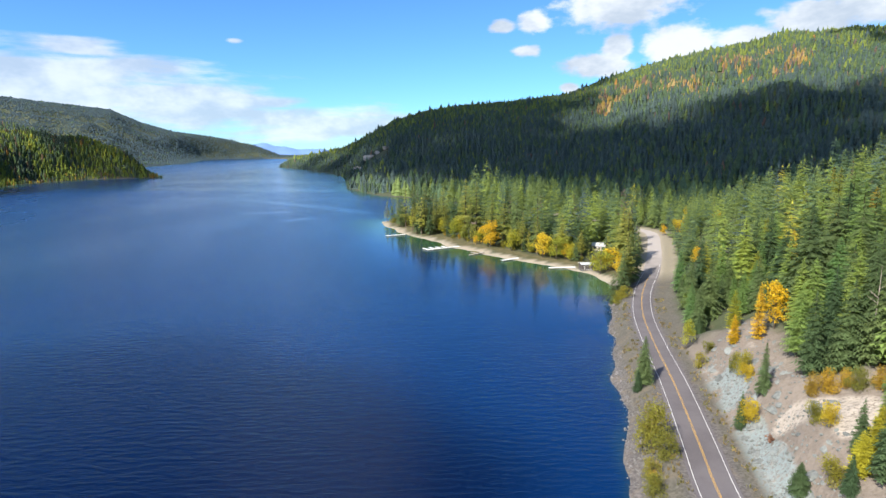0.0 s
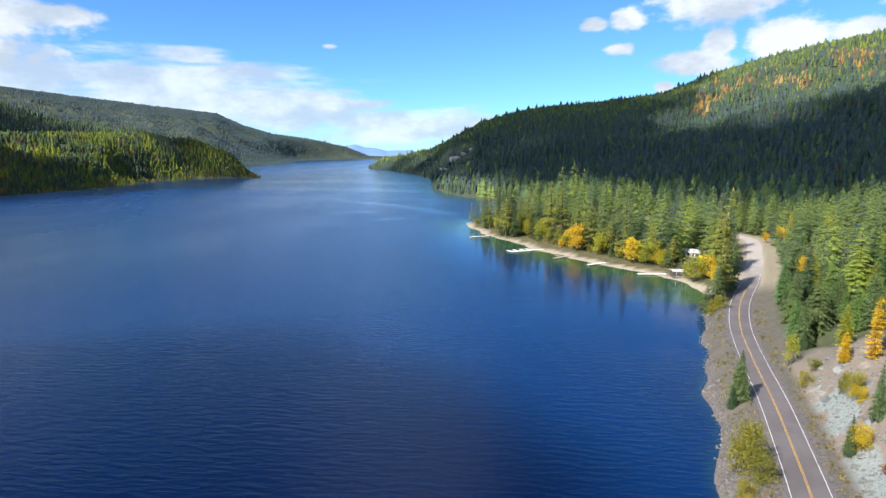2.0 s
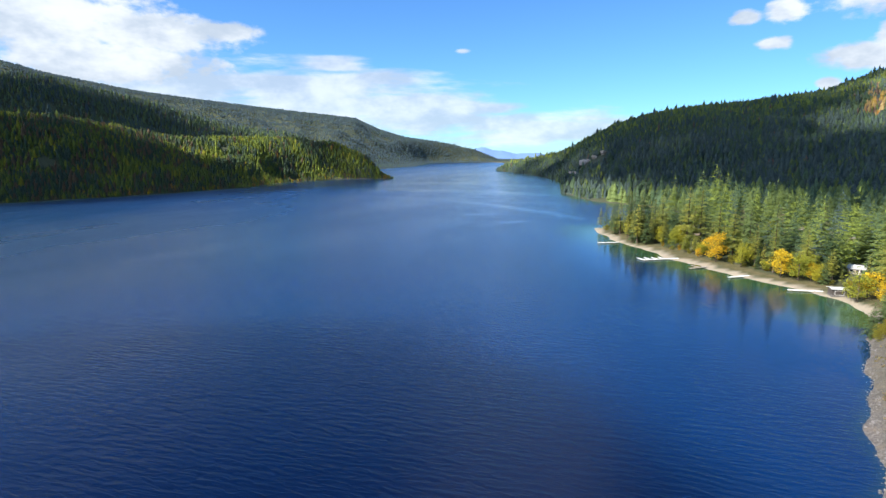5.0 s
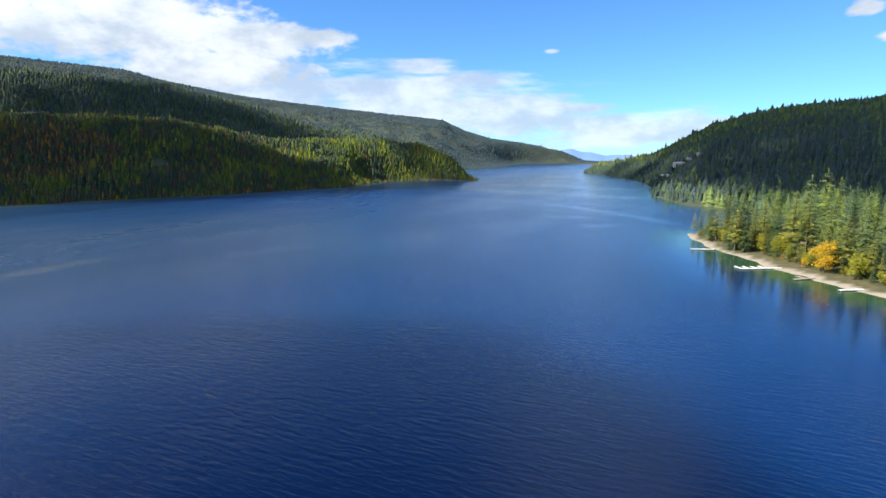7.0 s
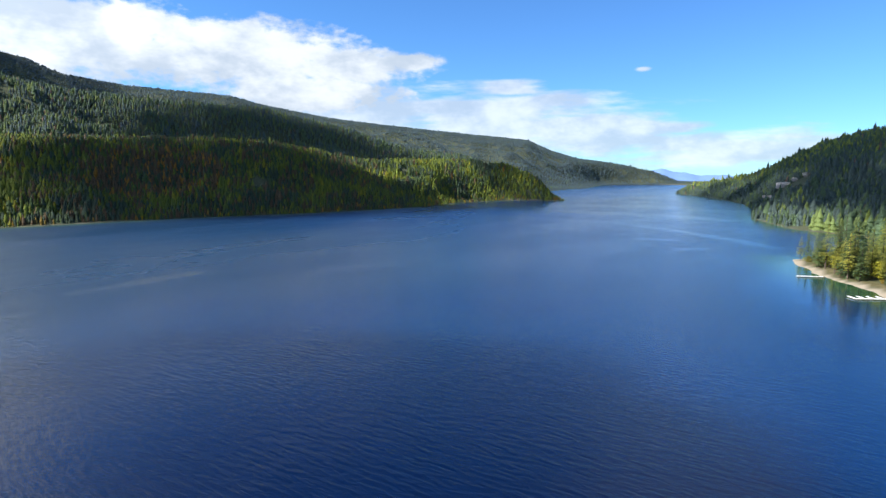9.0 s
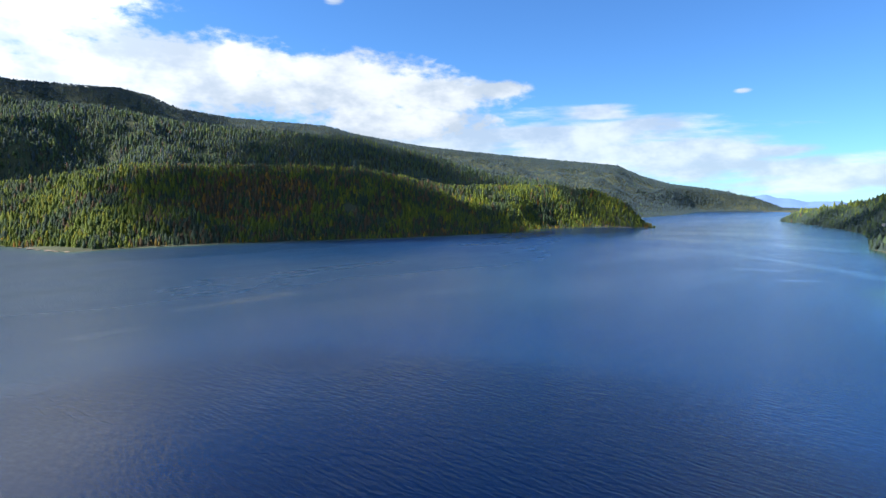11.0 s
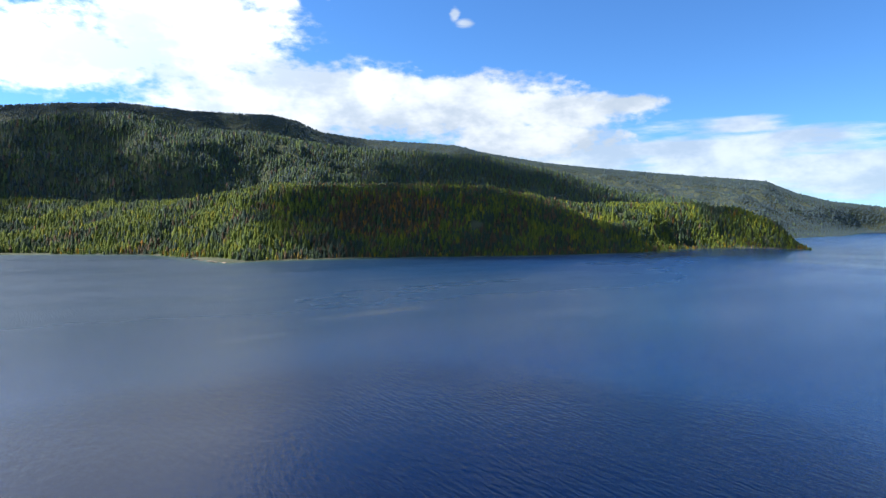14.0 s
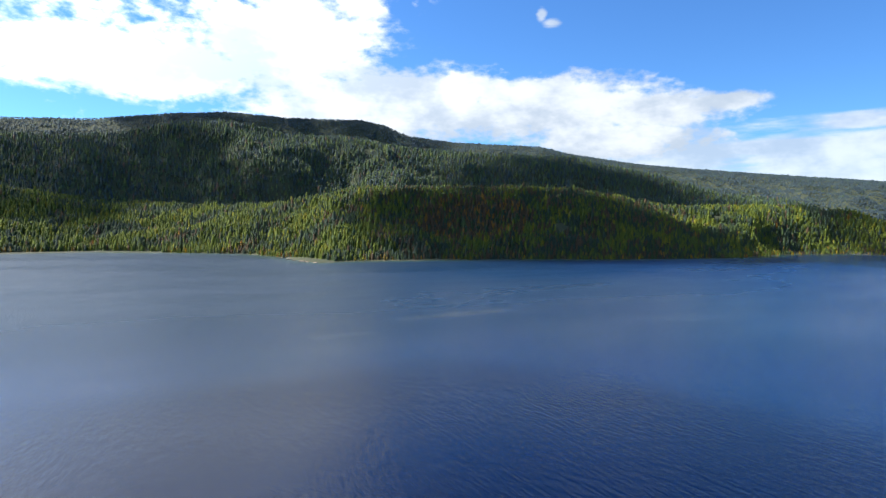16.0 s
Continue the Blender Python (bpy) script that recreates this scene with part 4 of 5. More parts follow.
SPECIES = {
    # name: (nominal height, crown arrays, trunk arrays, leaf material, label, category)
    "fir_tree": (20, [lambda k=k: conifer_arrays(100 + k, 36, 11, 5, 0.15 + 0.012 * k, 0.06, 0.45, 0.7) for k in range(3)], dict(radius=0.011), NEEDLES, "dark green fir tree with sagging boughs on the slope", "fir tree"),
    "pine_tree": (20, [lambda k=k: conifer_arrays(130 + k, 34, 11, 5, 0.15 + 0.012 * k, 0.1, 0.3, 0.62) for k in range(3)], dict(radius=0.012), NEEDLES_LIGHT, "sunlit light green conifer in the lakeside wood", "conifer"),
    "larch_tree": (14, [lambda k=k: conifer_arrays(160 + k, 30, 10, 4, 0.19 + 0.02 * k, 0.04, 0.15, 0.55) for k in range(2)], dict(radius=0.012), LARCH_YELLOW, "golden yellow larch tree in autumn colour", "larch"),
    "orange_larch_tree": (12, [lambda: conifer_arrays(170, 28, 10, 4, 0.18, 0.03, 0.15, 0.5)], dict(radius=0.012), LARCH_ORANGE, "orange larch tree in autumn colour", "larch"),
    "lime_larch_tree": (14, [lambda k=k: conifer_arrays(180 + k, 28, 10, 4, 0.18 + 0.02 * k, 0.04, 0.15, 0.6) for k in range(2)], dict(radius=0.012), LEAF_GREEN, "lime green larch tree just turning yellow", "larch"),
    "broadleaf_tree": (13, [lambda k=k: leafy_arrays(200 + k, 16, 110, 0.036) for k in range(2)], dict(radius=0.016, limbs=9), LARCH_YELLOW, "yellow broad-leaved tree beside the beach", "tree"),
    "orange_broadleaf_tree": (13, [lambda: leafy_arrays(210, 16, 110, 0.036)], dict(radius=0.016, limbs=9), LARCH_ORANGE, "orange broad-leaved tree beside the beach", "tree"),
    "green_broadleaf_tree": (12, [lambda k=k: leafy_arrays(220 + k, 15, 110, 0.036, 0.4) for k in range(2)], dict(radius=0.016, limbs=9), LEAF_GREEN, "yellow-green broad-leaved tree turning in autumn", "tree"),
    "bush": (4, [lambda k=k: leafy_arrays(230 + k, 14, 220, 0.04, 0.62, -0.02) for k in range(2)], dict(radius=0.02, limbs=8, top=0.6, low=0.05), BUSH_OLIVE, "yellow-green bush on the stony bank", "bush"),
    "yellow_bush": (4, [lambda: leafy_arrays(240, 14, 220, 0.04, 0.55, -0.02)], dict(radius=0.02, limbs=8, top=0.6, low=0.05), BUSH_YELLOW, "golden yellow bush on the rock cut", "bush"),
    "orange_bush": (4, [lambda: leafy_arrays(250, 14, 220, 0.04, 0.65, -0.02)], dict(radius=0.02, limbs=8, top=0.6, low=0.05), BUSH_RUST, "rusty orange autumn bush above the rock cut", "bush"),
    "red_bush": (2, [lambda: leafy_arrays(260, 8, 40, 0.1, 0.5, -0.02)], dict(radius=0.02, limbs=6, top=0.6, low=0.05), NEEDLES_DEAD, "small reddish bush on the scree", "bush"),
    "dead_fir_tree": (16, [lambda: conifer_arrays(270, 18, 6, 3, 0.12, 0.1, 0.4)], dict(radius=0.012, limbs=10), NEEDLES_DEAD, "dead fir tree with rusty brown needles", "dead tree"),
    "shore_fir_tree": (22, [lambda k=k: conifer_arrays(300 + k, 19, 8, 3, 0.13 + 0.02 * k, 0.06, 0.45, 0.72) for k in range(4)], dict(radius=0.011, sides=5), NEEDLES, "dark fir tree in the wood behind the beach", "fir tree"),
    "shore_pine_tree": (22, [lambda k=k: conifer_arrays(310 + k, 18, 8, 3, 0.12 + 0.02 * k, 0.22, 0.25, 0.65) for k in range(4)], dict(radius=0.012, sides=5), NEEDLES_SHORE, "sunlit light green pine in the wood behind the beach", "pine tree"),
}
GROWN = {}
place_rng = random.Random(7)


def plant(kind, x, y, height, girth=1.0, z=None, group="", label=""):
    nominal, crowns, stem, leaf, text, category = SPECIES[kind]
    n = place_rng.randrange(len(crowns))
    if z is None:
        z = float(land(np.array([x]), np.array([y]))["z"][0])
    if "broadleaf" in kind and height > 18 or "larch" in kind and height > 18:
        height *= 0.6
    turn, lean = place_rng.uniform(0, 360), place_rng.uniform(-1.5, 1.5)
    if (kind, n) not in GROWN:
        root = new(kind)
        tv, tf = trunk_arrays(n + 5, **stem)
        cv, cf = crowns[n]()
        size = (height * girth, height * girth, height)
        new("trunk", mesh_of("trunk", tv * size, tf, BARK, True)).parent = root
        new("crown", mesh_of("crown", cv * size, cf, leaf)).parent = root
        tagged(root, label or text, category, group)
        root.matrix_basis = pose(x, y, z - 0.1, lean, 0, turn)
        GROWN[kind, n] = (root, height, girth)
        return root
    first, tall, wide = GROWN[kind, n]
    s, w = height / tall, girth / wide
    ob = copy_thing(first, pose(x, y, z - 0.1, lean, 0, turn) @ Matrix.Diagonal((s * w, s * w, s, 1)))
    if label:
        tagged(ob, label)
    return tagged(ob, group=group)


SINGLES = [
    ("fir_tree", 49.0, 134.5, 12.5, 1.35), ("fir_tree", 47.0, 132.6, 5.5, 1.6), ("bush", 40.3, 104.5, 9.5, 0.78), ("bush", 40.8, 99.5, 6, 0.9), ("orange_bush", 42.6, 110.5, 4, 0.9), ("bush", 35.9, 90.5, 4.2, 1.0), ("bush", 37.4, 96, 3.4, 1.0), ("orange_bush", 36.9, 93.2, 2.6, 1.0), ("bush", 33.6, 84, 3.0, 1.2),
    ("orange_larch_tree", 75.6, 134, 14, 0.7), ("broadleaf_tree", 80.6, 136, 13, 0.85), ("orange_larch_tree", 72, 138, 7.5, 1.2),
    ("orange_larch_tree", 111, 182, 15, 0.9), ("bush", 66.4, 142.4, 4, 0.9), ("green_broadleaf_tree", 69, 157.4, 8.7, 0.7),
    ("bush", 67.2, 124, 6, 0.7), ("yellow_bush", 66.6, 121, 4.5, 0.8), ("fir_tree", 64.7, 110.9, 11, 0.9), ("fir_tree", 59.1, 108.1, 8.5, 0.9), ("yellow_bush", 60.6, 107.2, 6.0, 0.75),
]
SINGLES_CUT = [
    ("bush", 63, 92.4, 4.4, 0.7), ("yellow_bush", 63.4, 88.7, 5, 0.7), ("fir_tree", 55.7, 83, 5.5, 1.9),
    ("fir_tree", 62.4, 80.6, 9, 1.1), ("fir_tree", 57.8, 75.5, 6.5, 1.3), ("fir_tree", 61.5, 73.5, 13, 1.3), ("fir_tree", 64, 70.5, 15, 1.3), ("fir_tree", 67, 76, 16, 1.2), ("fir_tree", 64.5, 77.2, 11, 1.0),
    ("orange_bush", 67.8, 100.9, 4.3, 0.9), ("orange_bush", 70, 99.6, 4.6, 0.9), ("orange_bush", 72.6, 99.1, 3.7, 0.9), ("bush", 72.9, 96.1, 4.3, 0.9),
    ("orange_bush", 75, 94.3, 4, 0.9), ("red_bush", 59.5, 98.3, 2.2, 1.0), ("dead_fir_tree", 188, 268, 17, 0.9), ("larch_tree", 150, 201, 13, 1.1),
    ("broadleaf_tree", 149, 366, 13, 0.9), ("orange_broadleaf_tree", 145, 379, 8, 0.9), ("bush", 70.0, 146.5, 3.5, 1.0), ("bush", 67.5, 128, 4.5, 0.7),
]
SINGLES_SLOPE = [
    ("fir_tree", 69.5, 81.5, 12, 1.3), ("lime_larch_tree", 63.6, 78.6, 8, 1.4), ("pine_tree", 72, 86, 12, 1.2), ("lime_larch_tree", 60.2, 77.2, 7, 1.3), ("bush", 58.2, 79.5, 4.5, 1.0),
    ("fir_tree", 66.2, 80.5, 10, 1.5), ("fir_tree", 63.2, 75.6, 10, 1.5),
    ("fir_tree", 72, 108, 17, 1.2), ("fir_tree", 76, 104.5, 18, 1.2), ("fir_tree", 79.5, 101, 17, 1.25), ("fir_tree", 82, 107.5, 20, 1.2),
    ("fir_tree", 78, 112, 19, 1.2), ("pine_tree", 74.5, 117, 16, 1.2), ("fir_tree", 85.5, 102, 20, 1.2), ("fir_tree", 88, 110.5, 21, 1.2),
    ("fir_tree", 84, 117, 20, 1.15), ("pine_tree", 80, 122, 18, 1.2), ("fir_tree", 91, 98, 20, 1.2), ("fir_tree", 95, 106, 21, 1.2),
    ("fir_tree", 84.5, 95.5, 18, 1.2), ("fir_tree", 90.5, 117.5, 19, 1.2), ("pine_tree", 87, 125, 19, 1.2), ("fir_tree", 97, 114, 20, 1.2),
]
SINGLES_LARCH = [
    ("lime_larch_tree", 98.6, 202.7, 15, 1.1), ("lime_larch_tree", 108.7, 206.5, 15, 1.0), ("lime_larch_tree", 100.6, 182.5, 13, 1.1), ("lime_larch_tree", 100.4, 172.2, 11, 1.2),
    ("lime_larch_tree", 103.3, 224.8, 16, 1.0), ("lime_larch_tree", 76.5, 147.5, 11, 1.2), ("broadleaf_tree", 116.6, 262.3, 9, 0.8), ("broadleaf_tree", 177, 373, 10, 0.8),
    ("larch_tree", 170, 406, 14, 0.9), ("lime_larch_tree", 152.4, 243.5, 17, 1.0), ("larch_tree", 203.7, 304.8, 14, 0.9), ("lime_larch_tree", 128, 228, 15, 1.1),
    ("lime_larch_tree", 92, 160, 12, 1.1), ("lime_larch_tree", 178, 262, 18, 1.0),
]
SINGLES_BEACH = [
    ("orange_broadleaf_tree", 29, 349.4, 17, 1.3), ("green_broadleaf_tree", 40.2, 336.8, 13, 1.1), ("broadleaf_tree", 55, 314.5, 15, 1.2),
    ("green_broadleaf_tree", 61.4, 309.5, 15, 1.3), ("orange_broadleaf_tree", 66.5, 309, 10, 1.0), ("green_broadleaf_tree", 63.8, 400, 17, 0.9),
    ("green_broadleaf_tree", 76, 274, 14, 1.3), ("broadleaf_tree", 88, 286, 10, 1.0), ("broadleaf_tree", 81, 280, 12, 1.2), ("orange_broadleaf_tree", 20.5, 360, 6, 1.0), ("broadleaf_tree", 82, 266, 9, 1.0),
]
SINGLES_POINT = [
    ("shore_pine_tree", -46.5, 482, 17, 1.5), ("shore_fir_tree", -42, 480, 22, 1.4), ("shore_pine_tree", -37, 472, 20, 1.4), ("shore_fir_tree", -32, 463, 21, 1.4), ("bush", -41, 471, 4.5, 1.2), ("shore_fir_tree", 66.5, 222, 12, 1.5), ("shore_pine_tree", 73.5, 231, 19, 1.5), ("shore_fir_tree", 78.5, 240, 22, 1.4), ("shore_fir_tree", 86, 253, 20, 1.4), ("bush", 70, 217, 4.5, 1.2), ("shore_fir_tree", 71.2, 226, 17, 1.3), ("shore_pine_tree", 76, 236, 24, 1.3), ("shore_fir_tree", 82, 246, 23, 1.2), ("shore_pine_tree", 88, 258, 22, 1.2),
    ("shore_fir_tree", 80, 252, 18, 1.2), ("bush", 66.5, 214, 3.5, 1.2), ("bush", 68.5, 220, 4.0, 1.2),
]
for kind, x, y, h, g in SINGLES + SINGLES_CUT + SINGLES_SLOPE + SINGLES_LARCH + SINGLES_BEACH + SINGLES_POINT:
    plant(kind, x, y, h, g)


def build_near_woods():
    x, y, rng = scatter(-70, 420, 66, 780, 6.6, 11)
    s = land(x, y)
    off, gap, r, az, z = s["off"], s["gap"], s["r"], s["az"], s["z"]
    hill = (off > np.where(y < 158, 22.5, 9.5) + 1.5 * rng.uniform(size=len(x))) & (off > 0)
    flat = (off < -8.5) & (gap > np.where(y > 370, 7.5, 12.5)) & (y > 222)
    lawn = flat & (gap < 20) & (y < 400) & (wobble(x, y, 60, 2, 6) > -0.2)
    m = (hill | (flat & ~lawn)) & (r < 790) & (az > -42) & (gap > 9) & (s["layers"][0] < 0.06) & (wobble(x, y, 45, 3, 14) > np.where(off > 0, -1.0, -0.55))
    for _, tx, ty, _, _ in SINGLES + SINGLES_CUT + SINGLES_SLOPE + SINGLES_LARCH + SINGLES_BEACH + SINGLES_POINT:
        m &= (x - tx) ** 2 + (y - ty) ** 2 > 9
    for ax, ay, bx, by, clear in ((91, 335, 82, 305, 5.5), (24, 438, 20, 400, 6)):
        m &= segment_distance(x, y, np.array([(ax, ay), (bx, by)], float))[0] > clear
    m &= np.hypot(x - 137, (y - 388) * 0.7) > 15
    x, y, z, r, off, gap = x[m], y[m], z[m], r[m], off[m], gap[m]
    h = (8 + 20 * rng.uniform(size=len(x)) ** 1.15) * (1 + 0.2 * wobble(x, y, 55, 2, 15)) * np.where(off > 0, np.clip(0.55 + 0.012 * off, 0.6, 0.95), 1.2)
    g = rng.uniform(1.1, 1.6, len(x))
    pick = rng.uniform(size=len(x))
    h *= np.where((off < 0) & (rng.uniform(size=len(x)) < 0.1), 1.22, 1.0) * np.where(off < 0, 0.92, 1.0)
    # darker firs along the road and out on the point
    pick = np.where(((off > 0) & (off < 26) & (y < 270)) | ((off < 0) & (x < 15) & (y > 400)), pick * 0.55, pick)
    single = ((off > 0) & (r < 240)) | ((off < 0) & (gap < 30) & (y < 500))
    order = np.argsort(np.where(off > 0, r, r * 0.62))
    chosen = np.zeros(len(x), bool)
    chosen[[k for k in order if single[k]][:330]] = True
    for k in np.flatnonzero(chosen):
        near = off[k] > 0
        if near:
            kind = "fir_tree" if pick[k] < 0.33 else "pine_tree" if pick[k] < 0.98 or off[k] < 35 else "larch_tree"
        else:
            kind = "shore_fir_tree" if pick[k] < 0.25 else "shore_pine_tree" if pick[k] < 0.95 else "green_broadleaf_tree"
        plant(kind, float(x[k]), float(y[k]), float(h[k]), float(g[k]), float(z[k]), "slope wood" if near else "beach wood")
    # shrubs and young trees at the back of the beach
    edge = curve_through([(-44, 492), (-28, 450), (-5, 405), (17, 372), (40, 340), (58, 318), (78, 298)], 3.2)
    for bx, by in edge:
        bx, by = bx + rng.uniform(-2, 5), by + rng.uniform(-1, 4)
        kind = ("bush", "bush", "shore_pine_tree", "shore_fir_tree", "orange_bush", "green_broadleaf_tree")[rng.randint(6)]
        tall = rng.uniform(2.2, 4.2) if "bush" in kind else rng.uniform(6, 12)
        plant(kind, float(bx), float(by), tall, float(rng.uniform(0.9, 1.3)), None, "beach edge", "low autumn bush at the back of the beach" if "bush" in kind else "")
    rest = ~chosen
    shapes = [conifer_arrays(330 + k, 12, 6, 2, 0.14 + 0.012 * k, 0.06 + 0.02 * k, 0.25 + 0.05 * k, 0.65) for k in range(5)]
    mix = ((DARK_FIR, 0.8), (FIR, 3), (OLIVE, 4.5), (LIME, 2.6), (LARCH, 0.12), (DEAD, 0.1))
    for name, cut, forms, text in (("lakeside_woods", rest & (r < 560), shapes, "thick mixed conifer woods beside the road and lake"),
                                   ("valley_woods", rest & (r >= 560) & (pick < 0.7), SPIRES_NEAR, "thick conifer woods behind the beach")):
        stand(name, x[cut], y[cut], z[cut], h[cut], g[cut], 1.2 * palette(rng, int(cut.sum()), mix if name == "lakeside_woods" else ((FIR, 3.5), (OLIVE, 4), (LIME, 0.3))), forms, text)


build_near_woods()


def build_snag():
    tv, tf = trunk_arrays(3, 0.011, 1.0, 5, 0.55)
    root = new("bare_snag")
    new("trunk", mesh_of("trunk", tv * 17, tf, plain("grey_snag_wood", (0.3, 0.26, 0.22), 0.95, 0.3, 1.5), True)).parent = root
    root.matrix_basis = pose(80.5, 104.3, float(land(np.array([80.5]), np.array([104.3]))["z"][0]))
    tagged(root, "bare grey standing dead trunk with stub branches", "dead tree")


build_snag()

# ------------------------------------------------------------------ built things on the beach
WHITE_BOARD = plain("white_boards", (0.78, 0.78, 0.76), 0.6, 0.12, 1.0)
GREY_WOOD = plain("weathered_wood", (0.33, 0.29, 0.24), 0.85, 0.3, 1.5)
DARK_WOOD = plain("dark_timber", (0.07, 0.06, 0.055), 0.8, 0.3, 1.5)
ROOF_WHITE = plain("pale_metal_roof", (0.5, 0.51, 0.52), 0.4, 0.1, 0.6)
ROOF_GREY = plain("grey_metal_roof", (0.4, 0.4, 0.4), 0.5, 0.15, 0.6)
ROOF_BROWN = plain("brown_shingles", (0.16, 0.12, 0.1), 0.85, 0.3, 1.0)
TAN_WALL = plain("tan_siding", (0.5, 0.42, 0.33), 0.75, 0.15, 1.0)
GLASS = plain("window_glass", (0.03, 0.035, 0.04), 0.08, 0.1, 1.0)
STONE = plain("shore_stone", (0.135, 0.126, 0.122), 0.9, 0.45, 0.8, relief=0.08)
CUT_STONE = plain("pale_quartzite", (0.15, 0.158, 0.15), 0.9, 0.35, 0.5, relief=0.1)
TAN_ROCK = plain("tan_shore_rock", (0.27, 0.21, 0.16), 0.9, 0.35, 0.1, relief=0.2)
CLIFF = plain("cliff_rock", (0.42, 0.36, 0.31), 0.9, 0.35, 0.05, relief=0.5)


def part(name, bm, mat, parent, label=""):
    me = bpy.data.meshes.new(name)
    bm.to_mesh(me)
    bm.free()
    me.materials.append(mat)
    ob = new(name, me)
    ob.parent = parent
    return tagged(ob, label)


def block(sx, sy, sz, x=0, y=0, z=0, bevel=0.0, bm=None):
    """A block standing on z, its edges taken off."""
    bm = bm or bmesh.new()
    made = bmesh.ops.create_cube(bm, size=1, matrix=Matrix.Translation((x, y, z + sz / 2)) @ Matrix.Diagonal((sx, sy, sz, 1)))
    if bevel:
        edges = list({e for v in made["verts"] for e in v.link_edges})
        bmesh.ops.bevel(bm, geom=edges, offset=bevel, segments=1, affect="EDGES")
    return bm


def gable(length, width, rise, over, thick, z):
    """A pitched roof along x, with eaves."""
    bm = bmesh.new()
    w, ln = width / 2 + over, length / 2 + over
    drop = rise * over / (width / 2)
    ring = [(-w, -drop), (0, rise), (w, -drop), (w, -drop - thick), (0, rise - thick), (-w, -drop - thick)]
    a = [bm.verts.new((-ln, y, z + h)) for y, h in ring]
    b = [bm.verts.new((ln, y, z + h)) for y, h in ring]
    for k in range(6):
        bm.faces.new((a[k], a[(k + 1) % 6], b[(k + 1) % 6], b[k]))
    bm.faces.new((a[0], a[5], a[4], a[1])), bm.faces.new((a[1], a[4], a[3], a[2]))
    bm.faces.new((b[1], b[4], b[5], b[0])), bm.faces.new((b[2], b[3], b[4], b[1]))
    bmesh.ops.recalc_face_normals(bm, faces=bm.faces)
    return bm


def cylinder(radius, height, x, y, z, sides=8):
    bm = bmesh.new()
    bmesh.ops.create_cone(bm, cap_ends=True, segments=sides, radius1=radius, radius2=radius, depth=height, matrix=Matrix.Translation((x, y, z + height / 2)))
    return bm


def dock(shore, out, width, fingers, mat, label):
    """A landing stage from the beach out over the water, on posts, with side fingers."""
    a, b = Vector(shore), Vector(out)
    ln = (b - a).length
    root = new("dock")
    root.matrix_basis = pose(a.x, a.y, 0, 0, 0, math.degrees(math.atan2(b.y - a.y, b.x - a.x)))
    n = max(3, int(ln / 1.6))
    for k in range(n):
        part("deck_panel", block(ln / n - 0.05, width, 0.14, (k + 0.5) * ln / n, 0, 0.5, 0.03), mat, root)
    for y in (-width / 2, width / 2):
        part("stringer", block(ln, 0.1, 0.2, ln / 2, y, 0.33), GREY_WOOD, root)
    for k in range(n // 2 + 1):
        for y in (-width / 2 - 0.06, width / 2 + 0.06):
            part("post", cylinder(0.09, 2.6, min(ln - 0.1, 0.2 + k * 3.2), y, -1.6), GREY_WOOD, root)
    for k in range(fingers):
        fx = ln * (0.42 + 0.55 * k / max(1, fingers - 1))
        part("finger", block(1.3, 5.2, 0.14, fx, -width / 2 - 2.6, 0.5, 0.03), mat, root, "white floating finger of the dock")
    tagged(root, label, "dock", "docks along the beach")


dock((-27, 409), (-40, 402), 1.8, 0, WHITE_BOARD, "narrow white swimming dock over the shallows")
dock((11, 358), (-9.5, 344.5), 1.7, 4, WHITE_BOARD, "white dock with four floating fingers")
dock((24, 336), (15, 327), 1.4, 1, GREY_WOOD, "short grey wooden dock")
dock((42, 318), (32, 310), 1.6, 0, WHITE_BOARD, "small pale dock beside the beach")
dock((68, 292), (54, 290.2), 1.6, 0, WHITE_BOARD, "white plank dock beside the boathouse")


def shed(name, x, y, z, turn, length, width, height, rise, wall, roof, label, category, openings):
    """A small building: walls with openings set into them, pitched roof, door and panes."""
    root = new(name)
    root.matrix_basis = pose(x, y, z, 0, 0, turn)
    t = 0.18
    part("foundation", block(length + 0.2, width + 0.2, 1.4, 0, 0, -1.3, 0.05), STONE, root)
    for y0 in (-width / 2 + t / 2, width / 2 - t / 2):
        part("wall", block(length, t, height, 0, y0, 0.1), wall, root)
    for x0 in (-length / 2 + t / 2, length / 2 - t / 2):
        bm = block(t, width - 2 * t, height, x0, 0, 0.1)
        ends = [bm.verts.new((x0 + dx, yy, height + 0.1 + zz)) for dx in (-t / 2, t / 2) for yy, zz in ((-width / 2, 0), (width / 2, 0), (0, rise))]
        bm.faces.new(ends[:3]), bm.faces.new(ends[3:][::-1])
        part("gable_wall", bm, wall, root)
    part("roof", gable(length, width, rise, 0.5, 0.16, height + 0.16), roof, root)
    for side, x0, w, z0, h, kind in openings:
        y0 = side * width / 2
        frame_ = part("door" if kind == "door" else "window", block(w + 0.24, 0.1, h + 0.24, x0, y0 + side * 0.03, z0 - 0.12, 0.02), WHITE_BOARD, root)
        pane = part("panel" if kind == "door" else "pane", block(w, 0.06, h, x0, y0 + side * 0.07, z0), DARK_WOOD if kind == "door" else GLASS, frame_)
    tagged(root, label, category)


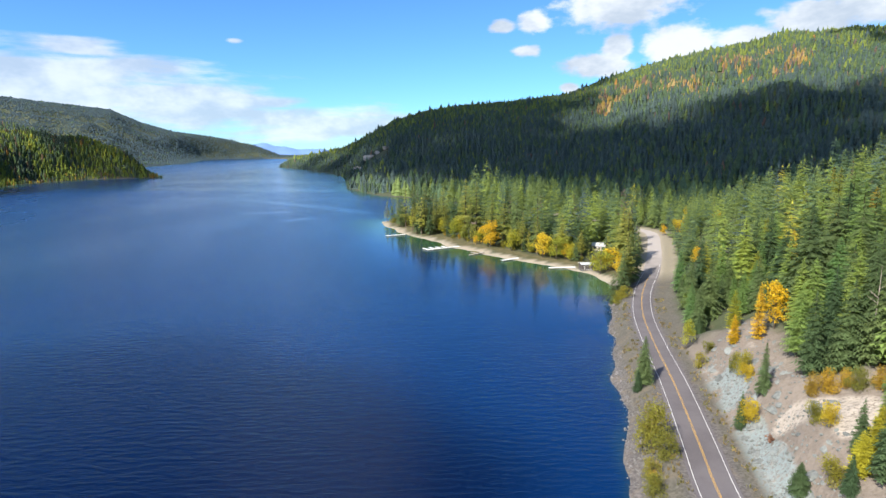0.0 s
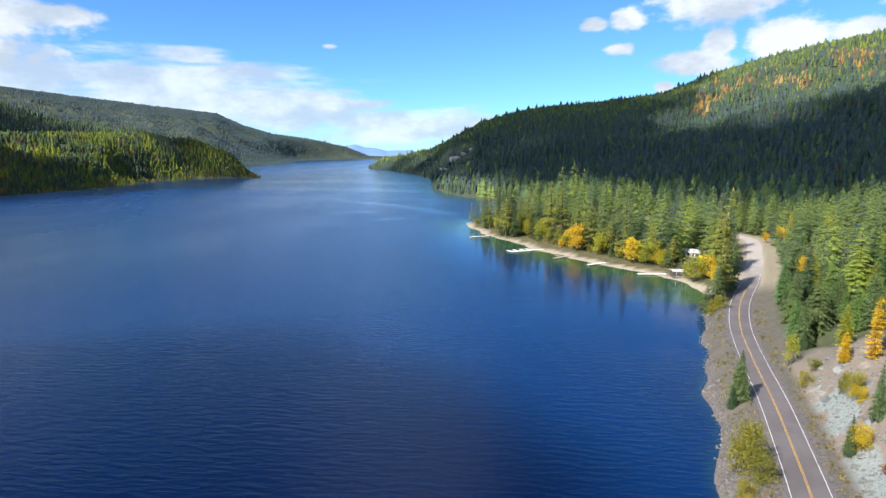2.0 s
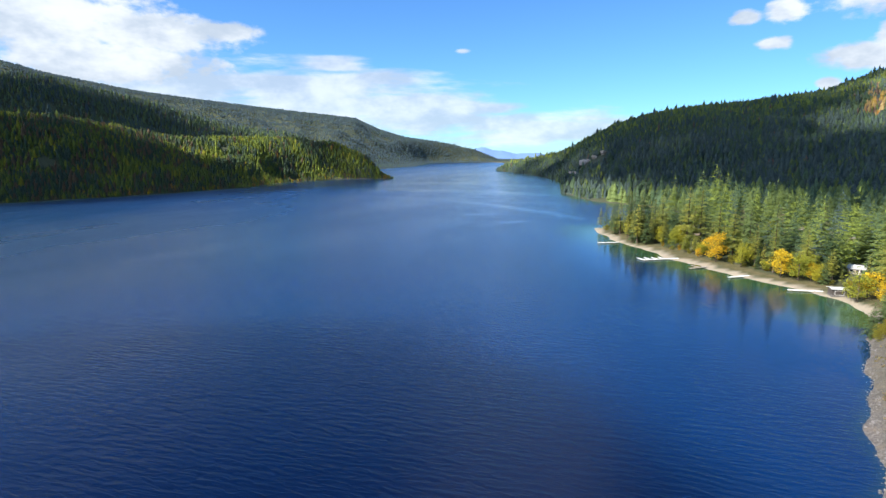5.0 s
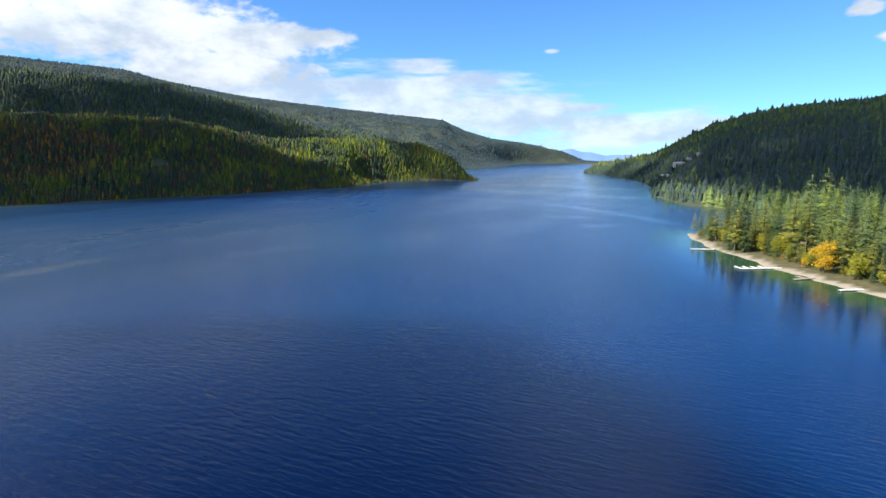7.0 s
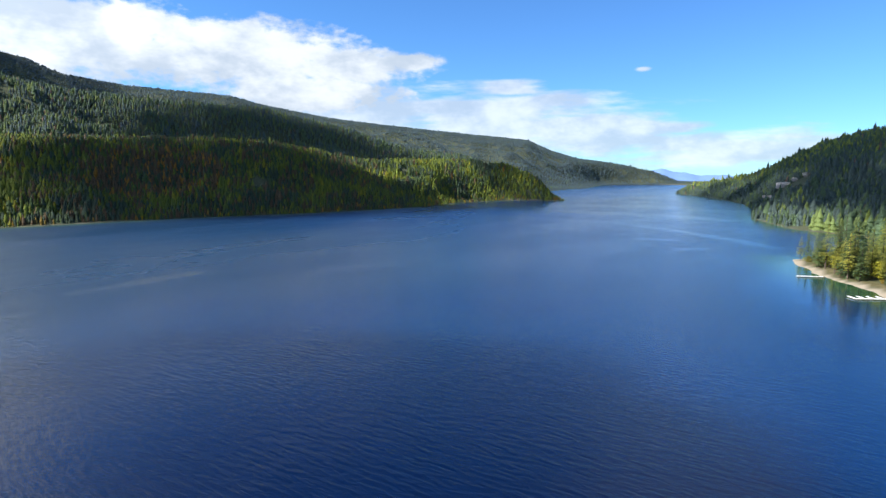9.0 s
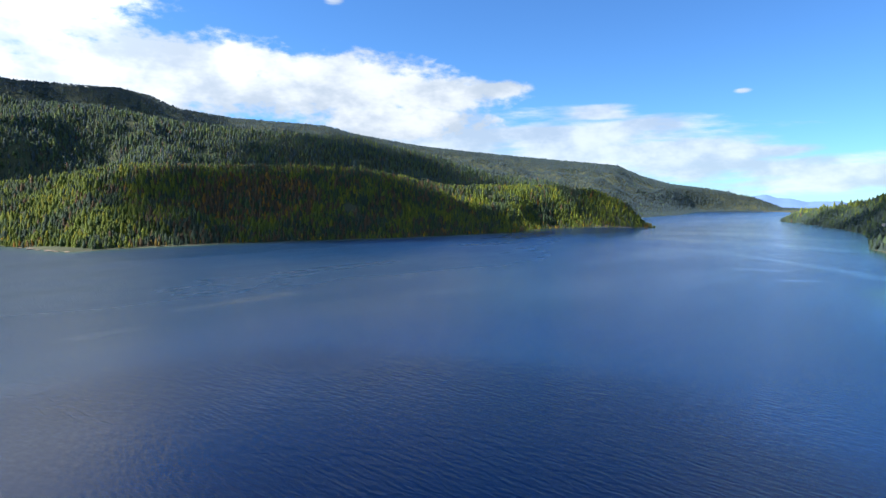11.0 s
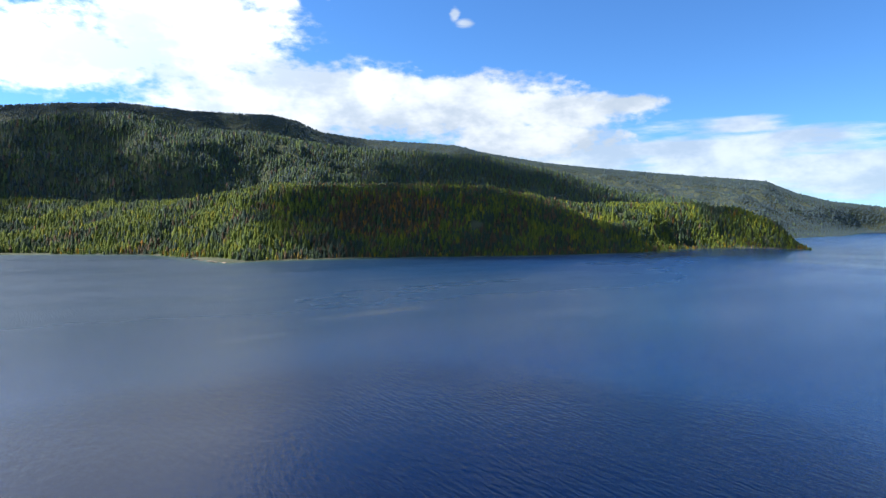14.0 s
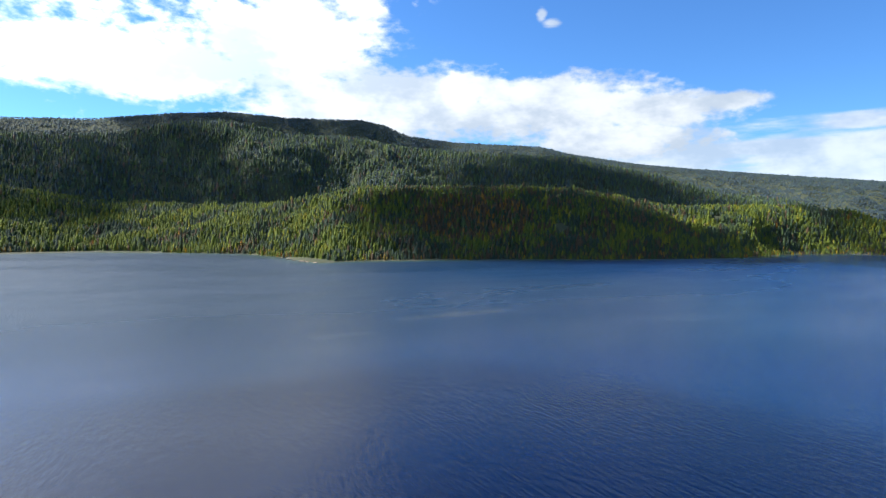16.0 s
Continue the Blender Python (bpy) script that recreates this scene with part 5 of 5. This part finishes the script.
shed("boathouse", 71.6, 285.5, 1.1, 8, 5.6, 4.6, 2.6, 0.35, DARK_WOOD, ROOF_WHITE, "low dark boathouse with pale flat-pitched roof on the beach", "boathouse",
     [(-1, 0, 3.2, 0.2, 1.7, "door")])
shed("lake_cabin", 91, 334, 2.2, -20, 7.0, 5.5, 2.8, 1.4, TAN_WALL, ROOF_GREY, "pale lakeside cabin with white trim among the trees", "cabin",
     [(-1, -2.0, 1.3, 1.1, 1.2, "window"), (-1, 0.4, 1.0, 0.2, 2.0, "door"), (-1, 2.2, 1.3, 1.1, 1.2, "window")])
shed("white_shed", 23.5, 436, 2.3, 15, 4.2, 3.4, 2.6, 0.9, WHITE_BOARD, ROOF_BROWN, "small white shed in the shade of the wood", "shed",
     [(-1, 0, 1.0, 0.2, 1.9, "door")])


def stone_arrays(seed, flat=0.7, n=2):
    """A broken stone, about 1 across."""
    rng = np.random.RandomState(seed)
    bm = bmesh.new()
    bmesh.ops.create_icosphere(bm, subdivisions=n, radius=0.5)
    v = np.array([q.co[:] for q in bm.verts])
    f = np.array([[q.index for q in t.verts] for t in bm.faces])
    bm.free()
    for _ in range(7):
        d = rng.normal(size=3)
        d /= np.linalg.norm(d)
        lim = rng.uniform(0.26, 0.42)
        over = np.maximum(v @ d - lim, 0)
        v = v - over[:, None] * d
    return v * (1, rng.uniform(0.7, 1.0), flat) * rng.uniform(0.95, 1.15), f


def stones():
    rng = np.random.RandomState(21)
    meshes = [mesh_of("boulder", *stone_arrays(k, 0.75, 1), STONE) for k in range(7)]
    line = LAKE[(LAKE[:, 1] > 70) & (LAKE[:, 1] < 262) & (LAKE[:, 0] > 0)]
    path = curve_through(line[::-1], 0.8)
    for k in range(230):
        p = path[rng.randint(len(path) * 95 // 100)]
        x, y = p[0] + rng.normal(0.9, 1.0), p[1] + rng.normal(0, 0.8)
        z = float(land(np.array([x]), np.array([y]))["z"][0])
        s = rng.uniform(0.35, 1.05) ** 1.2
        ob = new("boulder", meshes[k % 7])
        ob.matrix_basis = pose(x, y, max(z, -0.3) + 0.1 * s, rng.uniform(-20, 20), rng.uniform(-20, 20), rng.uniform(0, 360)) @ Matrix.Diagonal((s, s, s, 1))
        tagged(ob, "grey angular boulder of the shore riprap", "boulder", "riprap along the lake shore")
    ledges = [mesh_of("rock_ledge", *stone_arrays(40 + k, 0.6, 2), CUT_STONE) for k in range(6)]
    made = 0
    while made < 70:
        off, y = rng.uniform(9, 21), rng.uniform(70, 150)
        c = ROAD_LINE[np.argmin(np.abs(ROAD_LINE[:, 1] - y))]
        x = c[0] + off * 1.02
        z = float(land(np.array([x]), np.array([y]))["z"][0])
        s = rng.uniform(0.9, 3.4)
        ob = new("rock_ledge", ledges[made % 6])
        ob.matrix_basis = pose(x, y, z - 0.12 * s, rng.uniform(-12, 12), -30 + rng.uniform(-12, 12), rng.uniform(-30, 30)) @ Matrix.Diagonal((s, s * 1.3, s * 0.6, 1))
        tagged(ob, "pale grey-green rock ledge of the road cut", "rock", "ledges of the road cut")
        made += 1
    # loose scree on the cut and cobbles on the bank
    shapes = [stone_arrays(60 + k, 0.7, 1) for k in range(5)]

    def litter(name, pts, size, mat, label):
        vs, fs, base = [], [], 0
        zs = land(pts[:, 0], pts[:, 1])["z"]
        for (x, y), z in zip(pts, zs):
            v, f = shapes[rng.randint(5)]
            a = rng.uniform(0, 6.283)
            s = rng.uniform(*size) ** 1.0
            c, d = math.cos(a), math.sin(a)
            vs.append(np.stack([(v[:, 0] * c - v[:, 1] * d) * s + x, (v[:, 0] * d + v[:, 1] * c) * s + y, v[:, 2] * s + z + 0.1 * s], 1))
            fs.append(f + base)
            base += len(v)
        tagged(new(name, mesh_of(name, np.vstack(vs), np.vstack(fs), mat)), label, "stones", kind="stuff")

    y = rng.uniform(66, 150, 700)
    cx = np.interp(y, ROAD_LINE[:, 1], ROAD_LINE[:, 0])
    litter("scree", np.stack([cx + rng.triangular(7.5, 9, 22, 700), y], 1), (0.25, 0.9), CUT_STONE, "loose pale scree below the rock cut")
    k = rng.randint(0, len(path) * 95 // 100, 900)
    litter("cobbles", path[k] + rng.normal(1.0, 1.2, (900, 2)), (0.2, 0.6), STONE, "grey cobbles along the waterline")
    # bare rocks on the point of the far shore
    for k, (x, y, w) in enumerate(((-754, 150, 11), (-768, 141, 9), (-783, 137, 12), (-803, 131, 8), (-824, 127, 10), (-850, 120, 8))):
        ob = new("shore_rock", mesh_of("shore_rock", *stone_arrays(90 + k, 1.0, 2), TAN_ROCK))
        ob.matrix_basis = pose(x, y, 0.2, 0, 0, 20 + 17 * k) @ Matrix.Diagonal((w, w * 0.55, 1.8 + 0.4 * (k % 3), 1))
        tagged(ob, "low tan shore rock at the water's edge", "rock", "rocks on the far point")
    # cliffs in the woods
    for k, (x, y, w, h) in enumerate(((-180, 1268, 36, 9), (-160, 1272, 34, 11), (-141, 1274, 20, 7), (-124, 1276, 30, 8))):
        v, f = stone_arrays(80 + k, 1.0, 3)
        v = np.clip(v, -0.36, 0.36) * (1 + 0.1 * wobble(v[:, 0] * 9, v[:, 1] * 9 + v[:, 2] * 4, 5, 3, k))[:, None]
        ob = new("rock_outcrop", mesh_of("rock_outcrop", v, f, CLIFF))
        ob.matrix_basis = pose(x, y, float(land(np.array([x]), np.array([y - 6.0]))["z"][0]) + 4, 0, 0, 10 + 25 * k) @ Matrix.Diagonal((w, 14, h * 1.6, 1))
        tagged(ob, "pale rock outcrop showing above the dark woods", "rock outcrop")


stones()


def dry_grass():
    rng = np.random.RandomState(31)
    n = 800
    y = rng.uniform(66, 215, n)
    cx = np.interp(y, ROAD_LINE[:, 1], ROAD_LINE[:, 0])
    side = rng.uniform(size=n) < 0.65
    x = cx + np.where(side, rng.uniform(-11, -4.6, n), rng.uniform(4.8, 8.2, n))
    s = land(x, y)
    keep = (s["gap"] > 2.5) & (s["dist"] > 4.4) & (wobble(x, y, 14, 3, 51) > -0.25)
    x, y, z = x[keep], y[keep], s["z"][keep]
    vs, fs, cs = [], [], []
    for k in range(len(x)):
        for _ in range(5):
            a, h, w = rng.uniform(0, 6.283), rng.uniform(0.3, 0.8), rng.uniform(0.1, 0.22)
            o = rng.normal(0, 0.18, 2)
            c, d = math.cos(a), math.sin(a)
            b = len(vs)
            vs += [(x[k] + o[0] - c * w, y[k] + o[1] - d * w, z[k] - 0.05), (x[k] + o[0] + c * w, y[k] + o[1] + d * w, z[k] - 0.05),
                   (x[k] + o[0] + rng.normal(0, 0.2), y[k] + o[1] + rng.normal(0, 0.2), z[k] + h)]
            fs.append((b, b + 1, b + 2))
        col = np.array(((0.3, 0.23, 0.11), (0.26, 0.22, 0.09), (0.2, 0.19, 0.07), (0.36, 0.27, 0.12))[rng.randint(4)]) * rng.uniform(0.8, 1.2)
        cs += [col] * 15
    me = mesh_of("dry_grass", np.array(vs), np.array(fs), WOODS)
    paint(me, "tint", np.array(cs))
    tagged(new("dry_grass", me), "dry yellowing grass tufts on the road verge", "grass", kind="stuff")


dry_grass()
